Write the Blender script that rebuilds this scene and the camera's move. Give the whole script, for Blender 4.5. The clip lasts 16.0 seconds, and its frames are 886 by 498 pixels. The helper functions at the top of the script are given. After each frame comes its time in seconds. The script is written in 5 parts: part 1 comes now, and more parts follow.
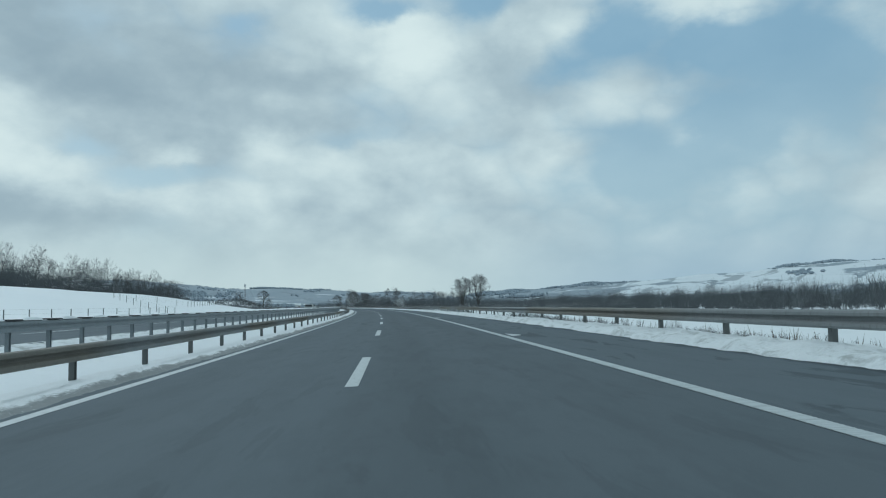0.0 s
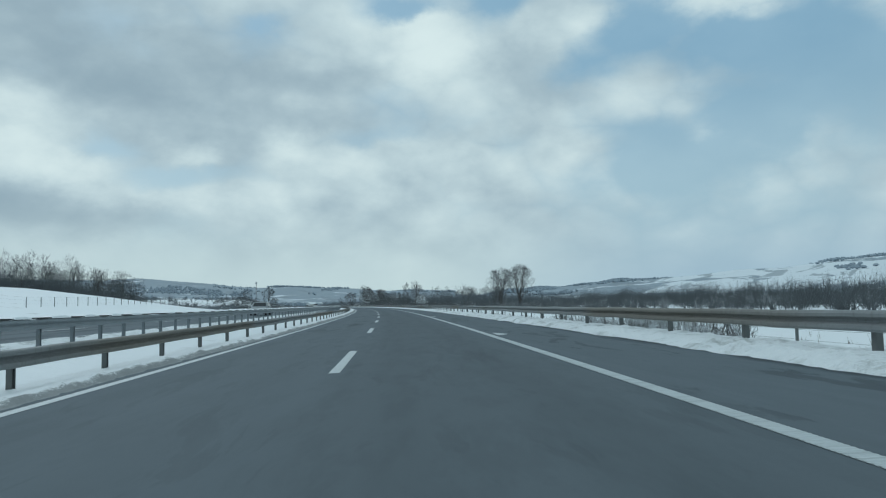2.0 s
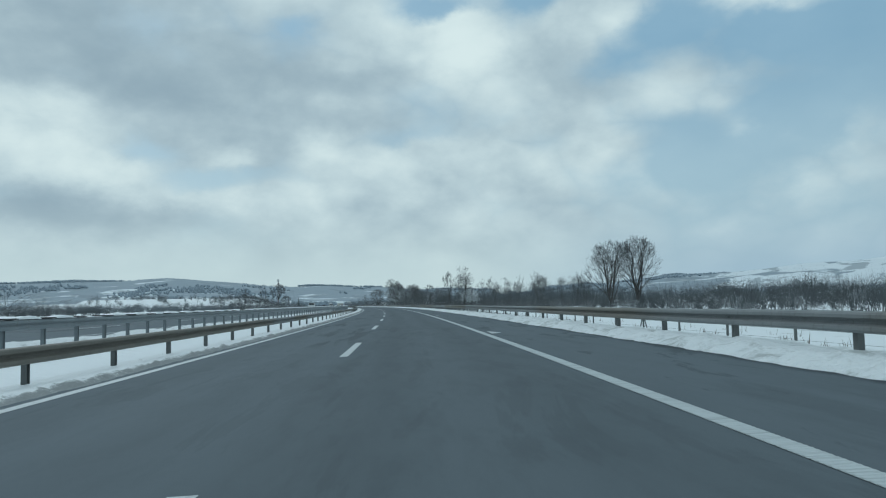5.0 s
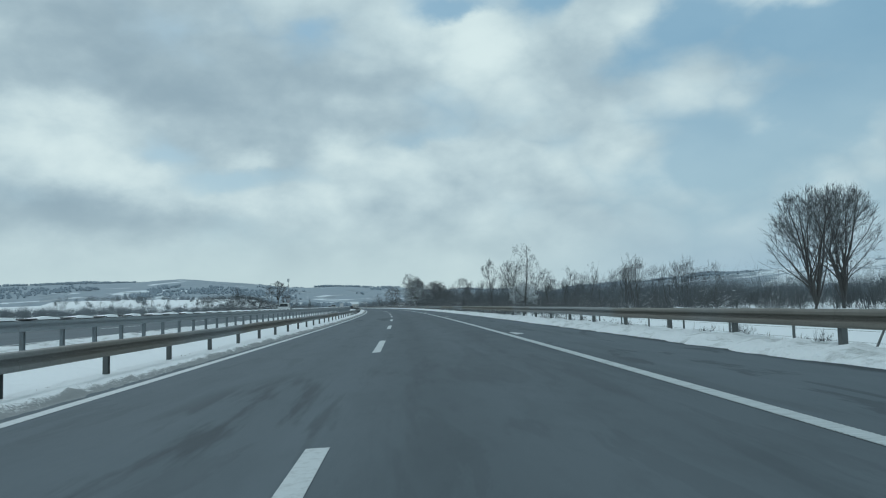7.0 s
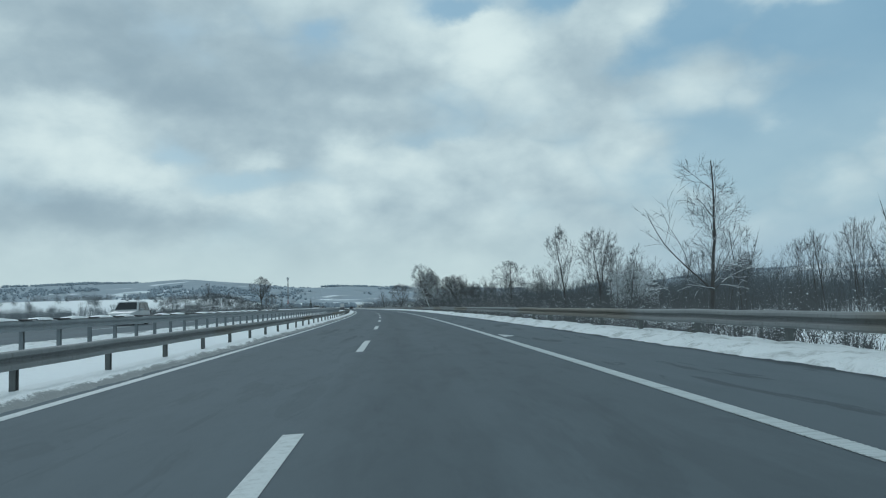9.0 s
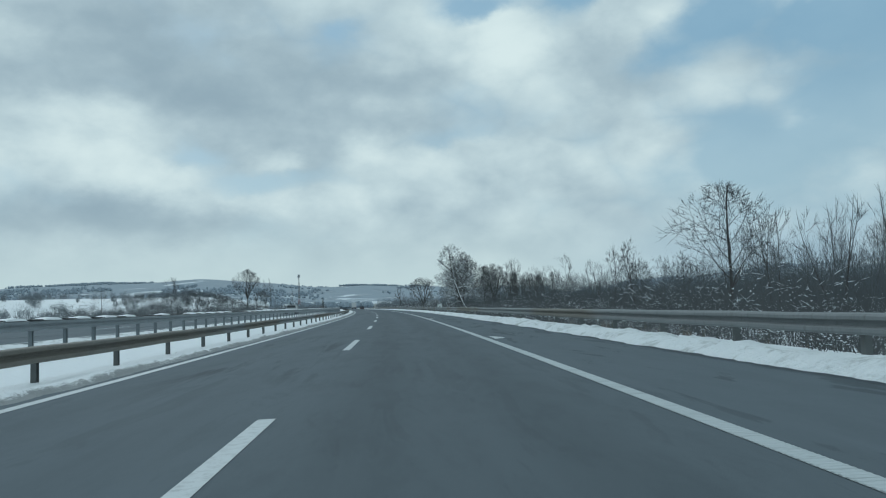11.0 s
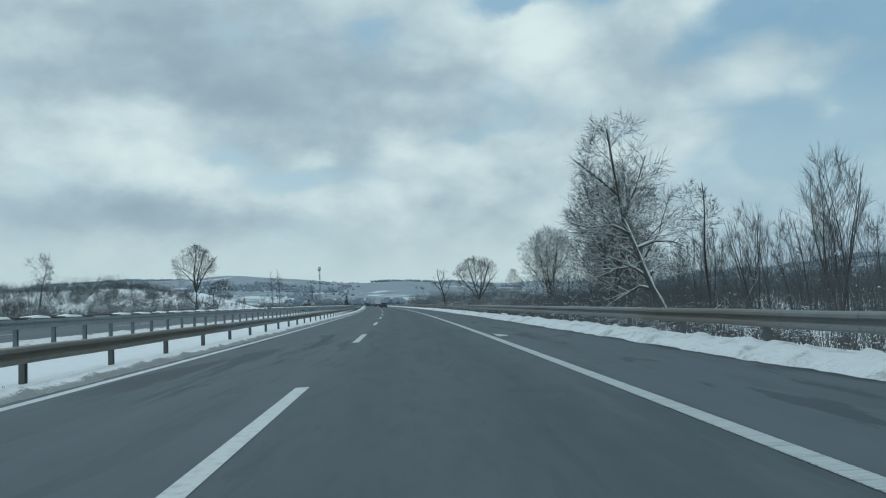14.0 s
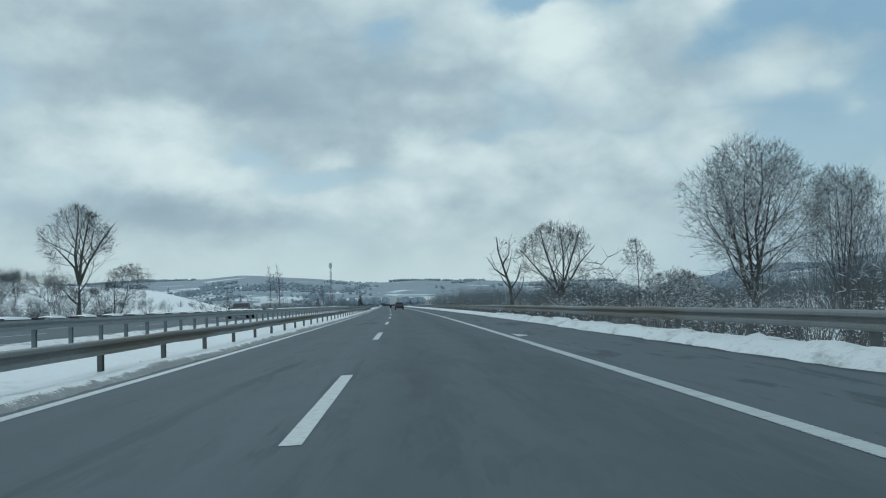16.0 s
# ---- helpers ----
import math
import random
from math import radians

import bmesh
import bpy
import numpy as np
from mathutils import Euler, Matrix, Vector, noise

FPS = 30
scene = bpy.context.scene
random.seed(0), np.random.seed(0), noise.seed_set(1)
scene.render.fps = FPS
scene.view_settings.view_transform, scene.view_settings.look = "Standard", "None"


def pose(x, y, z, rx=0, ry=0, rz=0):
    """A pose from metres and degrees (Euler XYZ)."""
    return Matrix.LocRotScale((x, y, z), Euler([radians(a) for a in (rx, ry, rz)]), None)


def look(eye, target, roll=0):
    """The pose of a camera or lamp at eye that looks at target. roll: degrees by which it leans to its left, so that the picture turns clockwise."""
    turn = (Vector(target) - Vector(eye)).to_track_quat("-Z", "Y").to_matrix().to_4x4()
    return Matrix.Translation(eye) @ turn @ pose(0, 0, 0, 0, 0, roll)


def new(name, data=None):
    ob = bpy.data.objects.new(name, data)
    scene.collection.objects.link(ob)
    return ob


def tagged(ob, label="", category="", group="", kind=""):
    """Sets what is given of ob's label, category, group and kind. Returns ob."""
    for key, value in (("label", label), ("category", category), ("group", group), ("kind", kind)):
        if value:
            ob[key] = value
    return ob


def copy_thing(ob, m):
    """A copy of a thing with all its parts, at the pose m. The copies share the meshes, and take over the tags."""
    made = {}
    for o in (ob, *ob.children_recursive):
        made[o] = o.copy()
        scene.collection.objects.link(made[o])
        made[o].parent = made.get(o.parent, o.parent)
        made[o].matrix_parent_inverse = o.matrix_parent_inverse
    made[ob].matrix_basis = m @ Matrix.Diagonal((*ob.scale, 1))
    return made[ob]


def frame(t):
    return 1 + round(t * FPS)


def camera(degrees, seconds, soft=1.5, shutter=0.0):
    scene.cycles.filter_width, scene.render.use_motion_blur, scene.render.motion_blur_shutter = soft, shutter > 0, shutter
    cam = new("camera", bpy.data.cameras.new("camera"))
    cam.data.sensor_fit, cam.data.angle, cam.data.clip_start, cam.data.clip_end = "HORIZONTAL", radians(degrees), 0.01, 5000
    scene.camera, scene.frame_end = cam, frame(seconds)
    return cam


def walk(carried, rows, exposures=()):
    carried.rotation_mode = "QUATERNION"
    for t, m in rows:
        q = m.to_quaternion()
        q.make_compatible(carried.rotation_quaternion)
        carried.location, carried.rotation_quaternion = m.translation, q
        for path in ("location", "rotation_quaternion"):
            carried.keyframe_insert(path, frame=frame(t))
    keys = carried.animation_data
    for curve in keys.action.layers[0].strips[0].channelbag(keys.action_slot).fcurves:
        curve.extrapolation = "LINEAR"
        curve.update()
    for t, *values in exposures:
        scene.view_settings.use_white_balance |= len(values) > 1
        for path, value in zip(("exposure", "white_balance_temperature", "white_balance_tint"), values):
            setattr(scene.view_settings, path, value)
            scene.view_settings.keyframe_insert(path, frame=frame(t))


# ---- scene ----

# The motorway is laid out along a line: s metres along it, u metres to the right of the lane dashes, w metres above the road.
BEND = (3.65, 3.30, 3.22, 3.44, 3.69, 2.3, 0.0, 0.0, 0.0, 0.0)   # 1/km/10 to the left, every 125 m
S_AXIS = np.arange(-400.0, 4700.0, 1.0)
_k = np.interp(S_AXIS, np.arange(len(BEND)) * 125.0, BEND) * 1e-4
_k[(S_AXIS > 1250) | (S_AXIS < -60)] = 0.0
H_AXIS = np.cumsum(_k)
H_AXIS -= np.interp(0, S_AXIS, H_AXIS)
X_AXIS, Y_AXIS = np.cumsum(-np.sin(H_AXIS)), np.cumsum(np.cos(H_AXIS))
X_AXIS -= np.interp(0, S_AXIS, X_AXIS)
Y_AXIS -= np.interp(0, S_AXIS, Y_AXIS)


def heading(s):
    return np.interp(s, S_AXIS, H_AXIS)


def bank(s):
    """Cross fall of the road, degrees, falling to the left."""
    return 2.2 - 1.6 * np.clip(np.asarray(s) / 570.0, 0, 1)


def line_xyz(s, u, w):
    s, u, w = np.broadcast_arrays(np.asarray(s, float), np.asarray(u, float), np.asarray(w, float))
    a = heading(s)
    x = np.interp(s, S_AXIS, X_AXIS) + u * np.cos(a)
    y = np.interp(s, S_AXIS, Y_AXIS) + u * np.sin(a)
    z = w + np.tan(np.radians(bank(s))) * np.clip(u, -12, 12)
    return np.stack([x, y, z], -1)


def on_line(s, u, w=0.0, turn=0.0, scale=1.0):
    """Pose of a thing on the line: its y axis along the road."""
    p = line_xyz(s, u, w)
    return pose(p[0], p[1], p[2], 0, 0, math.degrees(heading(s)) + turn) @ Matrix.Scale(scale, 4)


# ---------------------------------------------------------------- camera
cam = camera(61.15, 16.0, soft=1.15)
DRIVE = (   # seconds, s, u, yaw against the road, pitch
    (0.0, 7.42, 0.636, -3.43, 4.28),
    (0.5, 25.12, 0.783, -3.47, 4.19),
    (1.0, 42.62, 0.871, -3.45, 4.18),
    (1.5, 60.01, 0.961, -3.36, 4.26),
    (2.0, 77.31, 1.068, -3.35, 4.17),
    (2.5, 94.57, 1.220, -3.30, 4.22),
    (3.0, 111.82, 1.316, -3.30, 4.15),
    (3.5, 129.10, 1.415, -3.22, 4.24),
    (4.0, 146.41, 1.489, -3.08, 4.13),
    (6.5, 234.21, 0.876, -2.51, 4.25),
    (7.0, 251.95, 0.729, -2.66, 4.21),
    (7.5, 269.72, 0.734, -2.82, 4.10),
    (8.0, 287.53, 0.803, -3.05, 4.08),
    (8.5, 305.35, 0.880, -3.25, 4.18),
    (9.0, 323.18, 0.956, -3.33, 4.23),
    (9.5, 341.01, 1.077, -3.40, 4.18),
    (10.0, 358.75, 1.205, -3.29, 4.20),
    (12.5, 446.85, 1.514, -3.13, 4.16),
    (13.0, 464.33, 1.515, -3.03, 4.10),
    (13.5, 481.89, 1.525, -2.92, 4.03),
    (14.0, 499.42, 1.446, -2.82, 4.03),
    (14.5, 516.96, 1.345, -2.79, 4.01),
    (15.0, 534.50, 1.228, -2.73, 4.02),
    (15.5, 552.11, 1.105, -2.73, 4.05),
    (16.0, 569.82, 0.985, -2.70, 4.07),
)
EYE_HEIGHT, LEAN = 1.09, 3.03


def glide(t):
    """The drive at t seconds, smooth through the rows."""
    d = np.array(DRIVE)
    m = np.gradient(d[:, 1:], d[:, 0], axis=0)
    i = int(np.clip(np.searchsorted(d[:, 0], t) - 1, 0, len(d) - 2))
    h = d[i + 1, 0] - d[i, 0]
    f = (t - d[i, 0]) / h
    return ((2 * f**3 - 3 * f**2 + 1) * d[i, 1:] + (f**3 - 2 * f**2 + f) * h * m[i]
            + (3 * f**2 - 2 * f**3) * d[i + 1, 1:] + (f**3 - f**2) * h * m[i + 1])


rows = []
for n in range(65):
    t = n * 0.25
    s, u, yaw, pitch = glide(t)
    p = line_xyz(s, u, EYE_HEIGHT)
    rows.append((t, pose(p[0], p[1], p[2], 90 + pitch, LEAN - float(bank(s)), math.degrees(heading(s)) + yaw)))
walk(cam, rows, ((0.0, -0.27, 5420.0, 1.0), (16.0, -0.27, 5420.0, 1.0)))

# ---------------------------------------------------------------- world and sun
SUN_AZ, SUN_EL = -28.0, 34.0       # degrees right of +y, above the horizon


def add_node(tree, kind, inputs=(), **props):
    n = tree.nodes.new(kind)
    if "operation" in props:
        n.operation = props["operation"]
    if "use_clamp" in props:
        n.use_clamp = props["use_clamp"]
    if "interpolation_type" in props:
        n.interpolation_type = props["interpolation_type"]
    if "uv_map" in props:
        n.uv_map = props["uv_map"]
    for k, v in (inputs.items() if isinstance(inputs, dict) else enumerate(inputs)):
        if v is None:
            continue
        if isinstance(v, bpy.types.NodeSocket):
            tree.links.new(v, n.inputs[k])
        else:
            n.inputs[k].default_value = v
    return n


def calc(tree, op, *v, clamp=False):
    return add_node(tree, "ShaderNodeMath", v, operation=op, use_clamp=clamp).outputs[0]


def vcalc(tree, op, *v):
    n = add_node(tree, "ShaderNodeVectorMath", v, operation=op)
    return n.outputs["Value"] if op in ("LENGTH", "DOT_PRODUCT", "DISTANCE") else n.outputs[0]


def blend(tree, f, a, b):
    n = tree.nodes.new("ShaderNodeMix")
    n.data_type = "RGBA"
    for sock, v in ((n.inputs[0], f), (n.inputs[6], a), (n.inputs[7], b)):
        if isinstance(v, bpy.types.NodeSocket):
            tree.links.new(v, sock)
        else:
            sock.default_value = v if not isinstance(v, tuple) or len(v) == 4 else (*v, 1)
    return n.outputs[2]


def ramp(tree, f, *stops):
    n = tree.nodes.new("ShaderNodeValToRGB")
    tree.links.new(f, n.inputs[0])
    e = n.color_ramp.elements
    while len(e) < len(stops):
        e.new(0.5)
    for el, (pos, c) in zip(e, stops):
        el.position, el.color = pos, ((c, c, c, 1) if isinstance(c, (int, float)) else (*c, 1))
    return n.outputs[0]


def remap(tree, v, a, b, c=0.0, d=1.0):
    n = add_node(tree, "ShaderNodeMapRange", (v, a, b, c, d), interpolation_type="SMOOTHSTEP")
    return n.outputs[0]


def fbm(tree, vec, scale, detail=4.0, rough=0.55, warp=0.0):
    return add_node(tree, "ShaderNodeTexNoise", {"Vector": vec, "Scale": scale, "Detail": detail, "Roughness": rough, "Distortion": warp}).outputs["Fac"]


# clouds: azimuth, elevation, half widths (degrees), amount
BLUE_GAPS = ((-0.7, 22.0, 2.6, 1.1, 0.9), (-11.8, 20.5, 2.0, 0.8, 0.6), (17.0, 20.5, 3.0, 2.3, 0.75), (12.4, 17.6, 2.8, 1.8, 0.55),
             (24.5, 18.3, 4.5, 2.2, 0.9), (18.0, 9.5, 5.5, 3.2, 0.6), (25.5, 12.0, 3.2, 3.0, 0.7), (-17.5, 9.5, 6.0, 1.1, 0.75),
             (-22.5, 11.5, 3.0, 0.9, 0.6), (-4.0, 12.6, 4.0, 0.7, 0.45), (6.5, 22.5, 3.0, 1.4, 0.7), (31.0, 15.0, 3.5, 5.0, 0.6), (21.0, 12.0, 12.0, 8.0, 0.36))
GREY_MASSES = ((-24.0, 19.0, 9.0, 3.0, 0.55), (-21.0, 15.5, 9.0, 1.8, 0.42), (-10.5, 16.5, 7.0, 1.5, 0.36), (-5.8, 14.0, 9.0, 1.2, 0.29),
               (-29.0, 7.0, 9.0, 1.4, 0.68), (-23.0, 6.0, 6.0, 0.9, 0.42), (-12.0, 19.0, 5.0, 1.6, 0.21))
WHITE_TOPS = ((-30.7, 14.0, 5.0, 1.2, 0.8), (-26.7, 9.8, 6.0, 1.3, 0.95), (-31.0, 11.6, 4.0, 1.0, 0.7), (-16.3, 11.0, 1.8, 0.9, 0.75),
              (-10.0, 11.6, 2.2, 0.9, 0.6), (1.5, 19.4, 3.2, 2.0, 0.95), (10.8, 21.0, 5.0, 1.8, 0.6), (22.5, 20.8, 4.5, 1.8, 0.55),
              (11.0, 13.5, 3.8, 2.0, 0.4), (19.0, 15.0, 2.4, 2.2, 0.3), (21.6, 11.8, 1.5, 1.1, 0.5), (28.5, 11.5, 3.0, 2.5, 0.6),
              (-0.7, 11.2, 7.0, 1.4, 0.45), (-5.8, 8.5, 8.0, 1.5, 0.42), (-19.0, 8.0, 6.0, 1.0, 0.5), (-4.0, 18.0, 4.0, 1.2, 0.3))

world = bpy.data.worlds.new("winter_sky")
scene.world = world
world.use_nodes = True
wt = world.node_tree
wt.nodes.clear()
way = add_node(wt, "ShaderNodeTexCoord").outputs["Generated"]
sep = add_node(wt, "ShaderNodeSeparateXYZ", (way,))
wx, wy, wz = sep.outputs
azim = calc(wt, "MULTIPLY", calc(wt, "ARCTAN2", wx, wy), 57.2958)
elev = calc(wt, "MULTIPLY", calc(wt, "ARCSINE", wz), 57.2958)
dome = add_node(wt, "ShaderNodeCombineXYZ", (azim, calc(wt, "MULTIPLY", elev, 1.5), 0.0)).outputs[0]
ragged = add_node(wt, "ShaderNodeTexNoise", {"Vector": dome, "Scale": 0.22, "Detail": 6.0, "Roughness": 0.6})
offs = vcalc(wt, "MULTIPLY", vcalc(wt, "SUBTRACT", ragged.outputs["Color"], (0.5, 0.5, 0.5)), (4.2, 2.6, 0.0))
place = vcalc(wt, "ADD", add_node(wt, "ShaderNodeCombineXYZ", (azim, elev, 0.0)).outputs[0], offs)


def masses(rows_of):
    total = None
    for a, e, wa, we, amount in rows_of:
        v = vcalc(wt, "MULTIPLY", vcalc(wt, "SUBTRACT", place, (a, e, 0.0)), (1 / wa, 1 / we, 0.0))
        d = calc(wt, "MULTIPLY", vcalc(wt, "DOT_PRODUCT", v, v), -1.0)
        g = calc(wt, "MULTIPLY", calc(wt, "EXPONENT", d), amount)
        total = g if total is None else calc(wt, "ADD", total, g)
    return total


puffs = vcalc(wt, "MULTIPLY", way, (1.0, 1.0, 1.6))
soft = fbm(wt, puffs, 3.4, 6.0, 0.5, 0.0)
fine = fbm(wt, puffs, 10.0, 7.0, 0.52, 0.1)
shift = vcalc(wt, "MULTIPLY", vcalc(wt, "SUBTRACT", add_node(wt, "ShaderNodeTexNoise", {"Vector": puffs, "Scale": 9.0, "Detail": 5.0}).outputs["Color"], (0.5, 0.5, 0.5)), (0.16, 0.16, 0.16))
cells = add_node(wt, "ShaderNodeTexVoronoi", {"Vector": vcalc(wt, "ADD", puffs, shift), "Scale": 8.5}, feature="SMOOTH_F1")
bulge = calc(wt, "SUBTRACT", 1.0, calc(wt, "MULTIPLY", cells.outputs["Distance"], 1.25), clamp=True)
gaps, greys, tops = masses(BLUE_GAPS), masses(GREY_MASSES), masses(WHITE_TOPS)
open_sky = calc(wt, "ADD", calc(wt, "SUBTRACT", gaps, calc(wt, "MULTIPLY", tops, 0.5)), calc(wt, "MULTIPLY", calc(wt, "SUBTRACT", soft, 0.5), 0.9))
open_sky = calc(wt, "ADD", open_sky, calc(wt, "MULTIPLY", calc(wt, "SUBTRACT", fine, 0.5), 0.9))
open_sky = calc(wt, "SUBTRACT", open_sky, calc(wt, "MULTIPLY", calc(wt, "SUBTRACT", bulge, 0.5), 0.45))
clear = remap(wt, open_sky, 0.02, 0.8)
rim = remap(wt, open_sky, -0.5, 0.15, 0.0, 0.1)
tone = calc(wt, "ADD", calc(wt, "SUBTRACT", calc(wt, "MULTIPLY", tops, 0.42), calc(wt, "MULTIPLY", greys, 0.42)),
            calc(wt, "ADD", calc(wt, "ADD", rim, calc(wt, "MULTIPLY", soft, 0.5)), calc(wt, "ADD", calc(wt, "MULTIPLY", fine, 0.65), calc(wt, "MULTIPLY", bulge, 0.3))))
tone = remap(wt, tone, 0.29, 1.28)
cloud = ramp(wt, tone, (0.0, (0.405, 0.467, 0.482)), (0.36, (0.555, 0.608, 0.594)), (0.70, (0.742, 0.779, 0.722)), (1.0, (0.945, 0.95, 0.84)))
sky_node = wt.nodes.new("ShaderNodeTexSky")
sky_node.sky_type, sky_node.sun_disc = "NISHITA", False
sky_node.sun_elevation, sky_node.sun_rotation = radians(SUN_EL), radians(SUN_AZ)
sky_node.dust_density, sky_node.ozone_density = 1.6, 1.5
nishita = sky_node.outputs[0]
blue = vcalc(wt, "MULTIPLY", nishita, (0.095, 0.095, 0.095))
blue = blend(wt, 0.85, blue, blend(wt, remap(wt, elev, 8.0, 20.0), (0.45, 0.575, 0.60), (0.29, 0.455, 0.55)))
sky = blend(wt, calc(wt, "MULTIPLY", clear, 0.85), cloud, blue)
low = remap(wt, elev, 8.5, 0.5, 0.0, 0.88)
leftness = remap(wt, azim, 22.0, -2.0, 0.0, 1.0)
haze = blend(wt, leftness, (0.465, 0.56, 0.60), (0.75, 0.79, 0.712))
sky = blend(wt, low, sky, haze)
back = add_node(wt, "ShaderNodeBackground", (sky, 1.0))
wt.links.new(back.outputs[0], add_node(wt, "ShaderNodeOutputWorld").inputs[0])

sun_data = bpy.data.lights.new("sun", "SUN")
sun_data.energy, sun_data.angle, sun_data.color = 0.7, radians(12), (1.0, 0.96, 0.91)
sun = new("sun", sun_data)
_d = Vector((math.sin(radians(SUN_AZ)) * math.cos(radians(SUN_EL)), math.cos(radians(SUN_AZ)) * math.cos(radians(SUN_EL)), math.sin(radians(SUN_EL))))
sun.matrix_world = look(_d * 300, (0, 0, 0))


# ---------------------------------------------------------------- materials
def material(name, colour, rough=0.8, metal=0.0, build=None, bump=None, spec=0.5):
    """colour: a tuple; build(tree, generated coordinates) may return a colour socket, bump(...) a height and its distance in metres."""
    m = bpy.data.materials.new(name)
    m.use_nodes = True
    tree = m.node_tree
    b = tree.nodes["Principled BSDF"]
    b.inputs["Base Color"].default_value = (*colour, 1)
    b.inputs["Roughness"].default_value = rough
    b.inputs["Metallic"].default_value = metal
    b.inputs["Specular IOR Level"].default_value = spec
    if build:
        r = build(tree)
        c, rr = r if isinstance(r, tuple) else (r, None)
        tree.links.new(c, b.inputs["Base Color"])
        if rr is not None:
            tree.links.new(rr, b.inputs["Roughness"])
    if bump:
        h, dist = bump(tree)
        n = add_node(tree, "ShaderNodeBump", {"Strength": 1.0, "Distance": dist, "Height": h})
        tree.links.new(n.outputs[0], b.inputs["Normal"])
    return m


def spot(tree):
    return add_node(tree, "ShaderNodeNewGeometry").outputs["Position"]


def road_uv(tree, along=1.0, across=1.0):
    uv = add_node(tree, "ShaderNodeUVMap", uv_map="su").outputs[0]
    return vcalc(tree, "MULTIPLY", uv, (across, along, 1.0))


def asphalt_colour(tree):
    u = add_node(tree, "ShaderNodeSeparateXYZ", (road_uv(tree),)).outputs[0]
    grain = fbm(tree, road_uv(tree), 60.0, 3.0, 0.7)
    worn = fbm(tree, road_uv(tree, 0.012, 0.6), 1.0, 4.0, 0.55, 0.2)
    c = blend(tree, worn, (0.100, 0.117, 0.130), (0.152, 0.177, 0.197))
    c = blend(tree, calc(tree, "MULTIPLY", grain, 0.28), c, (0.1726, 0.2030, 0.2274))
    tracks = None
    for centre in (-2.75, -1.05, 1.0, 2.75):
        d = calc(tree, "DIVIDE", calc(tree, "SUBTRACT", u, centre), 0.42)
        g = calc(tree, "EXPONENT", calc(tree, "MULTIPLY", calc(tree, "MULTIPLY", d, d), -1.0))
        tracks = g if tracks is None else calc(tree, "ADD", tracks, g)
    c = blend(tree, calc(tree, "MULTIPLY", tracks, 0.14), c, (0.0561, 0.0660, 0.0739))
    # drying damp: long tongues in the left lane, short ragged ones elsewhere
    left_lane = remap(tree, u, 1.2, -1.2, 0.35, 1.0)
    stretch = remap(tree, fbm(tree, road_uv(tree, 0.03, 0.12), 1.0, 3.0, 0.5), 0.50, 0.60)
    patch = fbm(tree, road_uv(tree, 0.10, 1.1), 1.0, 6.0, 0.6, 0.25)
    wet = calc(tree, "MULTIPLY", calc(tree, "MULTIPLY", remap(tree, patch, 0.52, 0.60, 0.0, 0.5), left_lane), stretch)
    seam = fbm(tree, road_uv(tree, 0.22, 1.5), 1.0, 7.0, 0.64, 0.6)
    crack = calc(tree, "MULTIPLY", remap(tree, seam, 0.565, 0.60), remap(tree, u, 4.0, 4.5, 0.12, 0.4))
    wet = calc(tree, "MAXIMUM", wet, crack)
    wet = calc(tree, "MAXIMUM", wet, remap(tree, calc(tree, "ADD", u, calc(tree, "MULTIPLY", fbm(tree, road_uv(tree, 0.7, 0.7), 1.0, 4.0, 0.6), 0.4)), 6.42, 6.62, 0.0, 0.7))
    fleck = fbm(tree, road_uv(tree, 0.5, 2.2), 1.0, 6.0, 0.7, 0.2)
    c = blend(tree, remap(tree, fleck, 0.42, 0.66, 0.0, 0.2), c, (0.0688, 0.0810, 0.0907))
    salt = remap(tree, fbm(tree, road_uv(tree, 0.06, 1.3), 1.0, 6.0, 0.65, 0.4), 0.52, 0.70, 0.0, 0.22)
    c = blend(tree, calc(tree, "MULTIPLY", salt, remap(tree, u, 3.6, 4.4, 0.5, 1.6)), c, (0.175, 0.203, 0.225))
    c = blend(tree, remap(tree, u, 0.3, -0.3, 0.0, 0.26), c, (0.1742, 0.2050, 0.2296))
    c = blend(tree, remap(tree, u, 3.93, 4.13, 0.0, 0.35), c, (0.1513, 0.1780, 0.1994))
    c = blend(tree, wet, c, (0.0382, 0.0450, 0.0504))
    r = calc(tree, "SUBTRACT", 0.74, calc(tree, "MULTIPLY", wet, 0.1))
    return c, r


def grain_bump(scale, dist):
    return lambda tree: (fbm(tree, spot(tree), scale, 4.0, 0.65), dist)


ASPHALT = material("asphalt", (0.07, 0.078, 0.08), 0.74, build=asphalt_colour, bump=grain_bump(90.0, 0.004), spec=0.03)


def paint_colour(tree):
    w = fbm(tree, road_uv(tree, 1.0, 1.0), 9.0, 6.0, 0.7)
    c = blend(tree, remap(tree, w, 0.45, 0.75), (0.52, 0.56, 0.57), (0.34, 0.37, 0.38))
    return c


PAINT = material("road_paint", (0.7, 0.7, 0.7), 0.6, build=paint_colour, bump=grain_bump(30.0, 0.006))


def snow_colour(tree):
    big = fbm(tree, spot(tree), 0.6, 4.0, 0.6)
    c = blend(tree, big, (0.80, 0.84, 0.87), (0.87, 0.89, 0.90))
    return c


SNOW = material("snow", (0.85, 0.87, 0.9), 0.6, build=snow_colour, bump=grain_bump(5.0, 0.05), spec=0.3)


